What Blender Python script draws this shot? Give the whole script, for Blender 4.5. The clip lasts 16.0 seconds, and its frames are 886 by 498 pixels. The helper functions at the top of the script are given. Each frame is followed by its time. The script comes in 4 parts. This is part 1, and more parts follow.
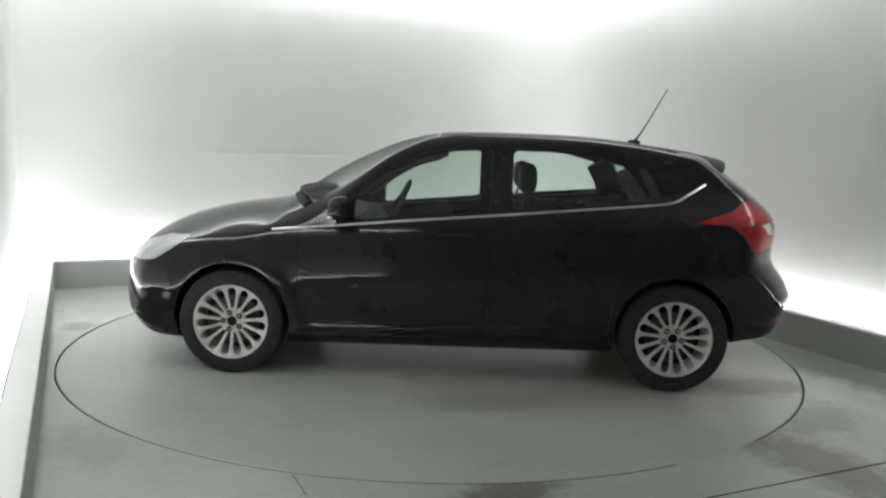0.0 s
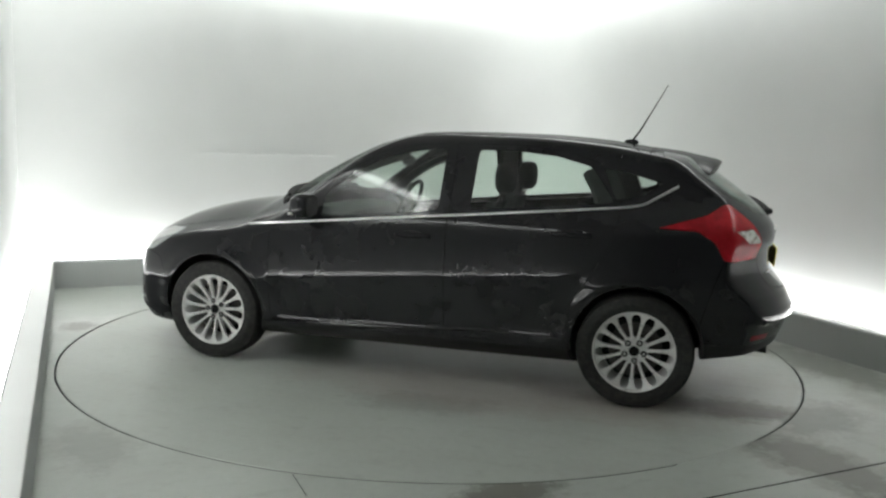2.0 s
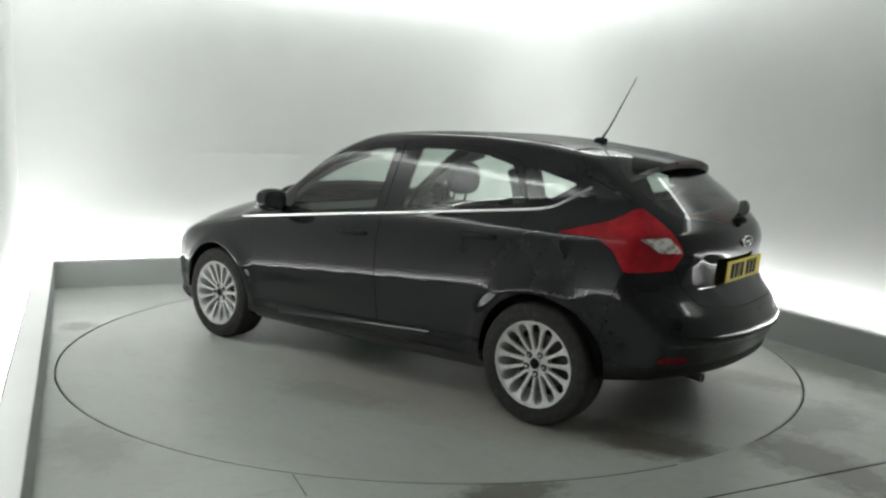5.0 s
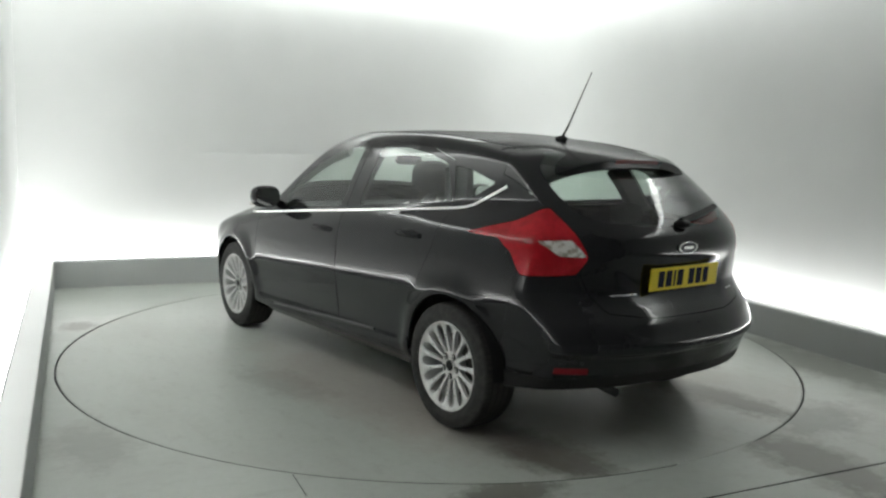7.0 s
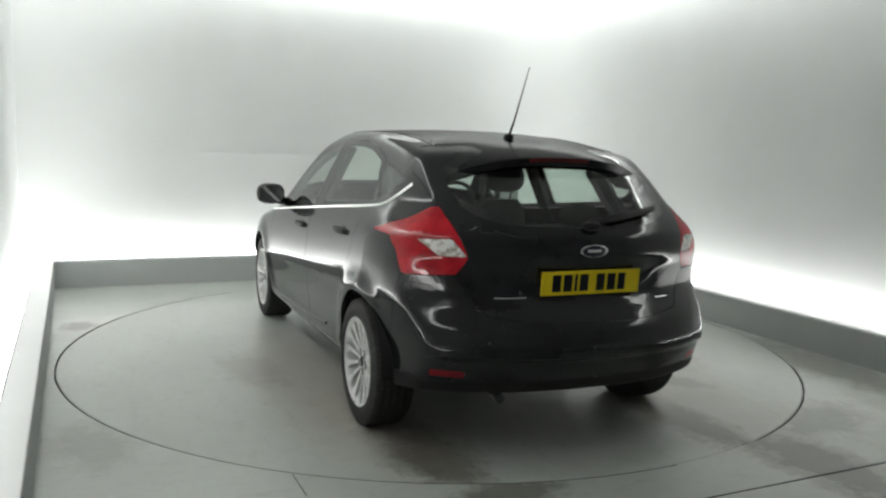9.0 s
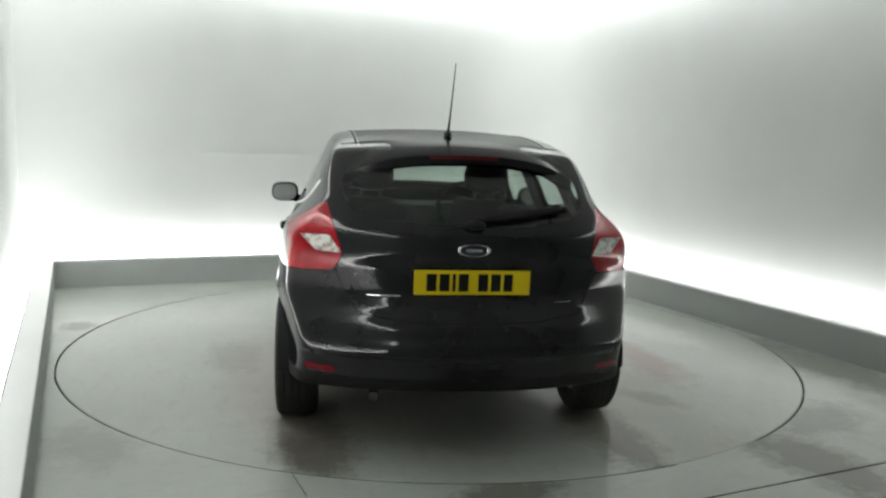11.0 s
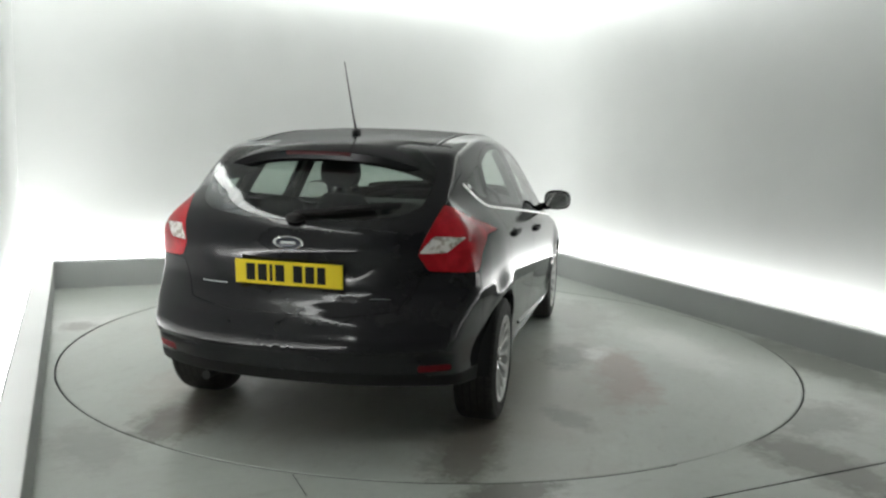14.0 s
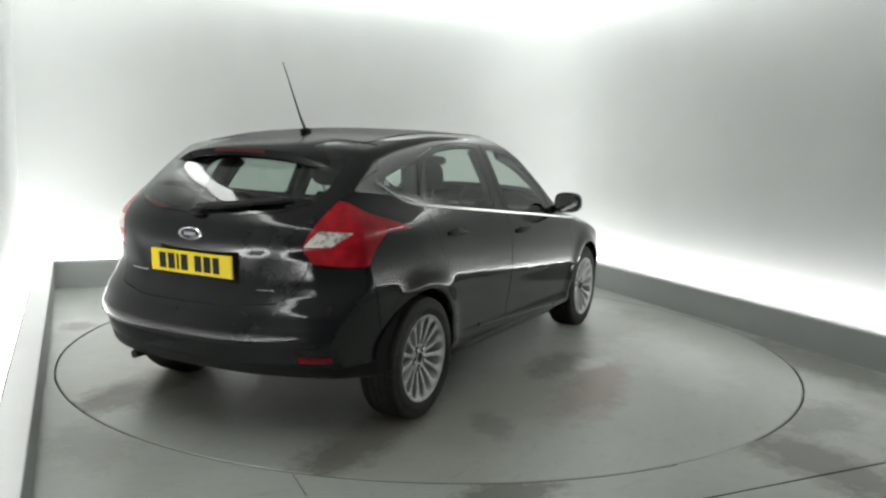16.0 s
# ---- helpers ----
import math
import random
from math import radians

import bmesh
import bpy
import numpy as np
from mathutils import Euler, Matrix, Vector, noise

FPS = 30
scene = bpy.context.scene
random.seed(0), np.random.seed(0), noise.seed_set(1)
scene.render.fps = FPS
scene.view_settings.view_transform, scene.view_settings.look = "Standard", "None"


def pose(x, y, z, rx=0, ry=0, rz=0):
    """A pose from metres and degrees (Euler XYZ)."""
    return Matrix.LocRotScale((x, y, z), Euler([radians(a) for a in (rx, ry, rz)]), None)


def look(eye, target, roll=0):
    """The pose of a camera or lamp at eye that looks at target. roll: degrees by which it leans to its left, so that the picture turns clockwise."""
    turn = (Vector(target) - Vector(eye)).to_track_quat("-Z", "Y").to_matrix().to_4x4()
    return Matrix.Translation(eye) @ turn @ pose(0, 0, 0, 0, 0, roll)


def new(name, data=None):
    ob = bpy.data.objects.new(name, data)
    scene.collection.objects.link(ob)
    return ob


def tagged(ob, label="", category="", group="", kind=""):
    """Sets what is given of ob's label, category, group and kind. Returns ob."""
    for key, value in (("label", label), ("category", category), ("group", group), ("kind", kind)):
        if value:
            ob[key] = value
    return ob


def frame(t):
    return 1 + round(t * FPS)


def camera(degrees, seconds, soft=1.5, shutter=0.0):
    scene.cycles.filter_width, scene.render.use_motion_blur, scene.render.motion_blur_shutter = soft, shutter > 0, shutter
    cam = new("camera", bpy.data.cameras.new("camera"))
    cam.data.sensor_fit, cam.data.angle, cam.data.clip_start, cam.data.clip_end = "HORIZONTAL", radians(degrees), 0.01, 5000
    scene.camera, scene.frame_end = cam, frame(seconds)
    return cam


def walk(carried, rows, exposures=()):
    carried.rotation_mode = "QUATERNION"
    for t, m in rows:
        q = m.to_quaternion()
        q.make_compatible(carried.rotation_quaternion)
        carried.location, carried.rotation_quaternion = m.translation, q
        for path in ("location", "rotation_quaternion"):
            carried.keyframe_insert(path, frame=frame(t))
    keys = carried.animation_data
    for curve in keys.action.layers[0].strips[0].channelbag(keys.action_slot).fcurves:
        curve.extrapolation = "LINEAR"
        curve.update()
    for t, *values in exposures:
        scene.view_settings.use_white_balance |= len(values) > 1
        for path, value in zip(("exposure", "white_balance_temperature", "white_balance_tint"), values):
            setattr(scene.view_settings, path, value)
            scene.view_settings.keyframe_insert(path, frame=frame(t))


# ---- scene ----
CLIP = 16.0
EYE = (0.0000, -5.7293, 1.4310)
TARGET = (0.0496, -0.7726, 0.7760)
cam = camera(57.55, CLIP, soft=2.4)
VIEW = look(EYE, TARGET, 1.785)
walk(cam, [(0.0, VIEW), (CLIP, VIEW)], [(0.0, 0.22), (CLIP, 0.22)])

# turn of the turntable, seconds and degrees
SPIN = [(t, 177.13 - 7.2005 * t) for t in range(0, 17)]
ROOM_TURN = 24.12          # the booth's axes against the world's
PIT_X, PIT_Y = 2.5245, 2.8117   # inner faces of the kerbs, from the turntable's axis
KERB_H, KERB_W, WALL_GAP = 0.24, 0.1337, 0.283
CEIL = 3.192
DISC_R = 2.4741
ROOM_BACK = -7.27          # unseen end added behind the camera, closed and without light strips
CAR_X, CAR_Y = -0.1537, 0.1355   # the car's middle on the turntable

# ---------------------------------------------------------------- light
world = bpy.data.worlds.new("booth_world")
world.use_nodes = True
scene.world = world
bg = world.node_tree.nodes["Background"]
bg.inputs["Color"].default_value = (0.02, 0.02, 0.02, 1)
bg.inputs["Strength"].default_value = 0.2
STRIP_LOW, STRIP_HIGH = 10.2, 5.3


# ---------------------------------------------------------------- materials
def material(name, color, rough=0.5, metal=0.0, coat=0.0, spec=0.5):
    m = bpy.data.materials.new(name)
    m.use_nodes = True
    b = m.node_tree.nodes["Principled BSDF"]
    b.inputs["Base Color"].default_value = (*color, 1)
    b.inputs["Roughness"].default_value = rough
    b.inputs["Metallic"].default_value = metal
    b.inputs["Coat Weight"].default_value = coat
    b.inputs["Coat Roughness"].default_value = 0.03
    b.inputs["Specular IOR Level"].default_value = spec
    return m


def nodes_of(m):
    return m.node_tree.nodes, m.node_tree.links, m.node_tree.nodes["Principled BSDF"]


def noise_node(m, scale, detail=4.0, rough=0.6, stretch=(1, 1, 1)):
    ns, ln, _ = nodes_of(m)
    tc = ns.new("ShaderNodeTexCoord")
    mp = ns.new("ShaderNodeMapping")
    mp.inputs["Scale"].default_value = stretch
    t = ns.new("ShaderNodeTexNoise")
    t.inputs["Scale"].default_value, t.inputs["Detail"].default_value, t.inputs["Roughness"].default_value = scale, detail, rough
    ln.new(tc.outputs["Object"], mp.inputs["Vector"])
    ln.new(mp.outputs["Vector"], t.inputs["Vector"])
    return t.outputs["Fac"]


def ramp(m, fac, stops):
    ns, ln, _ = nodes_of(m)
    r = ns.new("ShaderNodeValToRGB")
    r.color_ramp.interpolation = "EASE"
    while len(r.color_ramp.elements) < len(stops):
        r.color_ramp.elements.new(0.5)
    for el, (at, c) in zip(r.color_ramp.elements, stops):
        el.position, el.color = at, (*c, 1)
    ln.new(fac, r.inputs["Fac"])
    return r.outputs["Color"]


def mix(m, fac, a, b, mode="MIX"):
    ns, ln, _ = nodes_of(m)
    x = ns.new("ShaderNodeMix")
    x.data_type, x.blend_type = "RGBA", mode
    for sock, v in ((x.inputs[0], fac), (x.inputs[6], a), (x.inputs[7], b)):
        if isinstance(v, (int, float)):
            sock.default_value = v
        elif isinstance(v, tuple):
            sock.default_value = (*v, 1)
        else:
            ln.new(v, sock)
    return x.outputs[2]


def bump(m, fac, strength=0.1, dist=0.01):
    ns, ln, b = nodes_of(m)
    n = ns.new("ShaderNodeBump")
    n.inputs["Strength"].default_value, n.inputs["Distance"].default_value = strength, dist
    ln.new(fac, n.inputs["Height"])
    ln.new(n.outputs["Normal"], b.inputs["Normal"])


def feed(m, sock, out):
    _, ln, b = nodes_of(m)
    ln.new(out, b.inputs[sock])


def grey(v):
    return (v, v, v)


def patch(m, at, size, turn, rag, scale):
    """A ragged mask for stains and tone patches at a place of the floor: 0 to 1."""
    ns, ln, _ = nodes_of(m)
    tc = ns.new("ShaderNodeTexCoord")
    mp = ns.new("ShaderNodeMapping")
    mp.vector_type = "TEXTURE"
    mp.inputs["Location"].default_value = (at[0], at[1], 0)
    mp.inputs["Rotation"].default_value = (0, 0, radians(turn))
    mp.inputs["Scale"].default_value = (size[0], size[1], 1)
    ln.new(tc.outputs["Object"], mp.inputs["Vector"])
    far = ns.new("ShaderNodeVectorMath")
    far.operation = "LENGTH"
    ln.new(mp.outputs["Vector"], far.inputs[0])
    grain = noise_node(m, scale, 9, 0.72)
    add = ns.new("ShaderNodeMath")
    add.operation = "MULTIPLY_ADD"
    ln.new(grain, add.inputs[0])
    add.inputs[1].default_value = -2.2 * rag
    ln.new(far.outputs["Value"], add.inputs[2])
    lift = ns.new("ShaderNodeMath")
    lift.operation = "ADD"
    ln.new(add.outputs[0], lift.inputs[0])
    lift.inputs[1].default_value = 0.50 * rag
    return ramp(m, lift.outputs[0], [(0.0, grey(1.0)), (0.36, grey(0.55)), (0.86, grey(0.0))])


def floor_paint(name, patches=()):
    """Grey-green floor paint, worn and stained, slightly glossy."""
    m = material(name, (0.30, 0.315, 0.29), 0.30)
    big = noise_node(m, 0.7, 3, 0.5)
    fine = noise_node(m, 22, 4, 0.6)
    stain = noise_node(m, 1.1, 3, 0.5, (1, 1.7, 1))
    c = ramp(m, big, [(0.3, (0.49, 0.53, 0.483)), (0.7, (0.53, 0.57, 0.52))])
    c = mix(m, 0.12, c, ramp(m, fine, [(0.3, grey(0.36)), (0.7, grey(0.58))]))
    scuff = noise_node(m, 5, 9, 0.7, (1, 2.2, 1))
    c = mix(m, ramp(m, scuff, [(0.52, grey(0.0)), (0.78, grey(0.5))]), c, (0.30, 0.31, 0.28))
    c = mix(m, ramp(m, stain, [(0.3, grey(0.0)), (0.9, grey(0.22))]), c, (0.26, 0.255, 0.225))
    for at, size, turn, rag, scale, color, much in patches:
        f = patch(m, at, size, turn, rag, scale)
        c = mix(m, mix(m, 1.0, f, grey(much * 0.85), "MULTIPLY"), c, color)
    feed(m, "Base Color", c)
    return m


def wall_paint(name, color, rough=0.6):
    m = material(name, color, rough, spec=0.3)
    soft = noise_node(m, 0.8, 3, 0.5)
    lo, hi = tuple(v * 0.96 for v in color), tuple(min(1, v * 1.02) for v in color)
    feed(m, "Base Color", ramp(m, soft, [(0.3, lo), (0.7, hi)]))
    bump(m, noise_node(m, 60, 3), 0.03, 0.002)
    return m


def glow(name, color, strength):
    m = material(name, (0.8, 0.8, 0.8), 0.4)
    b = m.node_tree.nodes["Principled BSDF"]
    b.inputs["Emission Color"].default_value = (*color, 1)
    b.inputs["Emission Strength"].default_value = strength
    return m


BROWN, RUST, DARK_GREY, PALE = (0.085, 0.070, 0.050), (0.34, 0.215, 0.19), (0.13, 0.13, 0.11), (0.72, 0.72, 0.69)
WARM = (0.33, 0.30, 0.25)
MAT_FLOOR = floor_paint("floor_paint", [
    ((0.80, -2.72), (0.20, 0.55), 4, 1.0, 7, BROWN, 0.75), ((1.30, -2.24), (0.30, 0.16), 20, 1.2, 8, DARK_GREY, 0.6), ((-0.72, -2.46), (0.20, 0.10), 0, 1.2, 12, BROWN, 0.8),
    ((2.28, -1.30), (0.22, 0.7), 0, 1.25, 6, DARK_GREY, 0.65), ((-2.30, -1.33), (0.14, 0.26), 10, 1.25, 9, DARK_GREY, 0.38), ((-2.22, 1.25), (0.30, 0.22), 0, 1.2, 7, PALE, 0.5),
    ((-2.34, 1.18), (0.10, 0.12), 0, 1.3, 14, DARK_GREY, 0.7), ((1.9, -2.5), (0.5, 0.35), 30, 1.2, 5, DARK_GREY, 0.35)])
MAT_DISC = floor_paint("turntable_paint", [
    # stains by the tyres, and broad darker tones along the car's sides
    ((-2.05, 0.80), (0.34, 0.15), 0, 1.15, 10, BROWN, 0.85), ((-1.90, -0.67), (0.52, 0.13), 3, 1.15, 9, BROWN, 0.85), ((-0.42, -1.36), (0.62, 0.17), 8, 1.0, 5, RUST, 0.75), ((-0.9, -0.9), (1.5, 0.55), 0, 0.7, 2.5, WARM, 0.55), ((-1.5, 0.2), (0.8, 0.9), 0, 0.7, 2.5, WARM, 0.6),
    ((0.02, -1.14), (0.20, 0.10), -20, 1.0, 7, PALE, 1.0), ((-0.10, -0.98), (0.30, 0.12), 0, 1.2, 8, DARK_GREY, 0.75), ((-1.38, -1.10), (0.16, 0.08), 40, 1.3, 8, DARK_GREY, 0.5),
    ((-0.37, 1.36), (0.30, 0.13), 10, 1.3, 8, DARK_GREY, 0.38), ((-0.7, 1.0), (1.1, 0.35), 0, 1.0, 3, RUST, 0.35), ((-1.75, 0.87), (0.40, 0.15), 0, 1.2, 7, BROWN, 0.5),
    ((1.3, -0.95), (0.6, 0.25), 0, 1.2, 5, DARK_GREY, 0.4), ((0.4, -1.75), (0.5, 0.2), 20, 1.2, 6, PALE, 0.5)])
MAT_WALL = wall_paint("white_wall_paint", (0.80, 0.815, 0.805))
MAT_CEIL = wall_paint("ceiling_paint", (0.46, 0.465, 0.46))
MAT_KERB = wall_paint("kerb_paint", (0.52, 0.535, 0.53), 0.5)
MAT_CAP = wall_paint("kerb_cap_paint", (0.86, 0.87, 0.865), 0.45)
MAT_DARK = wall_paint("added_end_wall_grey", (0.34, 0.345, 0.345), 0.9)
MAT_GAP = material("gap_shadow", (0.015, 0.016, 0.015), 0.9)
MAT_JOINT = material("grey_joint", (0.25, 0.25, 0.25), 0.8)
MAT_LOW = glow("low_strip_diffuser", (1.0, 1.0, 0.985), STRIP_LOW)
MAT_HIGH = glow("high_strip_diffuser", (0.97, 1.0, 0.97), STRIP_HIGH)


# ---------------------------------------------------------------- mesh helpers
def soften(bm, angle=0.6):
    """Smooth faces, with sharp edges kept sharp."""
    for f in bm.faces:
        f.smooth = True
    for e in bm.edges:
        if len(e.link_faces) == 2 and e.calc_face_angle(0) > angle:
            e.smooth = False
    return bm


def part(name, bm, mat, parent=None, label="", smooth=False, m=None):
    me = bpy.data.meshes.new(name)
    if smooth:
        soften(bm)
    bm.to_mesh(me)
    bm.free()
    me.materials.append(mat)
    ob = new(name, me)
    if parent is not None:
        ob.parent = parent
    if m is not None:
        ob.matrix_basis = m
    if label:
        tagged(ob, label)
    return ob


def box(bm, lo, hi, bevel=0.0):
    r = bmesh.ops.create_cube(bm, size=1)
    for v in r["verts"]:
        v.co = Vector([lo[i] + (v.co[i] + 0.5) * (hi[i] - lo[i]) for i in range(3)])
    if bevel:
        es = list({e for v in r["verts"] for e in v.link_edges})
        bmesh.ops.bevel(bm, geom=es, offset=bevel, segments=2, affect="EDGES", profile=0.6)
    return bm


def boxed(lo, hi, bevel=0.0):
    return box(bmesh.new(), lo, hi, bevel)


def lathe(bm, profile, n=48, axis="y"):
    """Turns a profile of (radius, along) round an axis."""
    rings = []
    for i in range(n):
        a = 2 * math.pi * i / n
        rings.append([bm.verts.new((r * math.cos(a), s, r * math.sin(a)) if axis == "y" else (r * math.cos(a), r * math.sin(a), s)) for r, s in profile])
    for i in range(n):
        p, q = rings[i], rings[(i + 1) % n]
        for k in range(len(profile) - 1):
            vs = [p[k], p[k + 1], q[k + 1], q[k]]
            bm.faces.new(vs)
    bmesh.ops.remove_doubles(bm, verts=bm.verts, dist=1e-6)
    bmesh.ops.recalc_face_normals(bm, faces=bm.faces)
    return bm


def tube(bm, pts, radii, n=10):
    """A round bar along points."""
    pts = [Vector(p) for p in pts]
    rings = []
    for i, p in enumerate(pts):
        d = (pts[min(i + 1, len(pts) - 1)] - pts[max(i - 1, 0)]).normalized()
        up = Vector((0, 0, 1)) if abs(d.z) < 0.9 else Vector((1, 0, 0))
        a = d.cross(up).normalized()
        b = d.cross(a)
        r = radii[i] if isinstance(radii, (list, tuple)) else radii
        rings.append([bm.verts.new(p + a * r * math.cos(2 * math.pi * k / n) + b * r * math.sin(2 * math.pi * k / n)) for k in range(n)])
    for p, q in zip(rings, rings[1:]):
        for k in range(n):
            bm.faces.new([p[k], p[(k + 1) % n], q[(k + 1) % n], q[k]])
    bm.faces.new(rings[0])
    bm.faces.new(rings[-1])
    bmesh.ops.recalc_face_normals(bm, faces=bm.faces)
    return bm


# ---------------------------------------------------------------- the booth
ROOM = pose(0, 0, 0, 0, 0, ROOM_TURN)
XW, YW = PIT_X + WALL_GAP, PIT_Y + WALL_GAP   # wall faces


def structure(name, bm, mat, label, category="", smooth=False):
    ob = part(name, bm, mat, None, label, smooth, ROOM)
    return tagged(ob, label, category or name.split("_")[0], kind="structure")


def ring_face(bm, r0, r1, z, n=192):
    a = [bm.verts.new((r0 * math.cos(2 * math.pi * i / n), r0 * math.sin(2 * math.pi * i / n), z)) for i in range(n)]
    b = [bm.verts.new((r1 * math.cos(2 * math.pi * i / n), r1 * math.sin(2 * math.pi * i / n), z)) for i in range(n)]
    for i in range(n):
        j = (i + 1) % n
        bm.faces.new([a[i], b[i], b[j], a[j]])


SEAM_FILL = [("seam_fill_1", -88.5, -71.0), ("seam_fill_2", -36.0, -6.0), ("seam_fill_3", 42.0, 116.0)]   # degrees round the turntable


def build_floor():
    """Floor with a round hole for the turntable, with cut seams."""
    bm = bmesh.new()
    n = 192
    x0, x1, y0, y1 = -XW - 0.2, XW + 0.2, ROOM_BACK - 0.2, YW + 0.2
    inner, outer, low = [], [], []
    rh = DISC_R + 0.007
    for i in range(n):
        a = 2 * math.pi * i / n
        c, s = math.cos(a), math.sin(a)
        k = min((x1 if c > 0 else -x0) / max(abs(c), 1e-9), (y1 if s > 0 else -y0) / max(abs(s), 1e-9))
        inner.append(bm.verts.new((rh * c, rh * s, 0)))
        low.append(bm.verts.new((rh * c, rh * s, -0.06)))
        outer.append(bm.verts.new((k * c, k * s, 0)))
    for cx, cy in ((x0, y0), (x1, y0), (x1, y1), (x0, y1)):
        v = min(outer, key=lambda q: (q.co.x - cx) ** 2 + (q.co.y - cy) ** 2)
        v.co = (cx, cy, 0)
    for i in range(n):
        j = (i + 1) % n
        bm.faces.new([inner[i], outer[i], outer[j], inner[j]])
        bm.faces.new([low[i], inner[i], inner[j], low[j]])
    structure("floor", bm, MAT_FLOOR, "grey-green painted concrete floor, worn and stained", "floor")
    for name, lo, hi in (("floor_joint_1", (0.0, -2.806, -0.004), (XW - 0.3, -2.798, 0.0015)), ("floor_joint_2", (-1.522, -2.2, -0.004), (-1.519, DISC_R * -0.80, 0.0015))):
        structure(name, boxed(lo, hi), MAT_GAP, "thin dark joint in the painted floor", "joint")
    # stretches where dirt and paint have packed the seam round the turntable
    for name, a0, a1 in SEAM_FILL:
        bm = bmesh.new()
        n = max(6, int((a1 - a0) / 2))
        rim = []
        for i in range(n + 1):
            a = radians(a0 + (a1 - a0) * i / n)
            end = 0.003 * (i in (0, n))
            rim.append([bm.verts.new((q * math.cos(a), q * math.sin(a), z - end)) for q, z in ((DISC_R - 0.0036, -0.0018), (DISC_R + 0.0068, -0.0008))])
        for p, q in zip(rim, rim[1:]):
            bm.faces.new([p[0], p[1], q[1], q[0]])
        structure(name, bm, MAT_FLOOR, "packed dirt in the seam of the turntable", "floor seam")
    bm = bmesh.new()
    ring_face(bm, 0.3, DISC_R + 0.05, -0.05)
    structure("floor_pit", bm, MAT_GAP, "dark slot below the rim of the turntable", "floor")


def build_disc():
    bm = bmesh.new()
    lathe(bm, [(0.0001, 0.0), (1.0, 0.0), (2.0, 0.0), (DISC_R - 0.010, 0.0), (DISC_R - 0.004, -0.004), (DISC_R - 0.004, -0.04)], 192, "z")
    for f in bm.faces:
        if f.normal.z < -0.5:
            f.normal_flip()
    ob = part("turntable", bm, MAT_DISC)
    r = DISC_R
    part("rim_seal", lathe(bmesh.new(), [(r - 0.0035, -0.03), (r - 0.0035, -0.002), (r + 0.003, -0.002), (r + 0.003, -0.03)], 192, "z"), MAT_GAP, ob, "thin black seal round the turntable")
    return tagged(ob, "round grey painted turntable set flush into the floor", "turntable")


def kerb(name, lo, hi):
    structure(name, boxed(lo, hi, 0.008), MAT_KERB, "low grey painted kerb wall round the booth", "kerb")


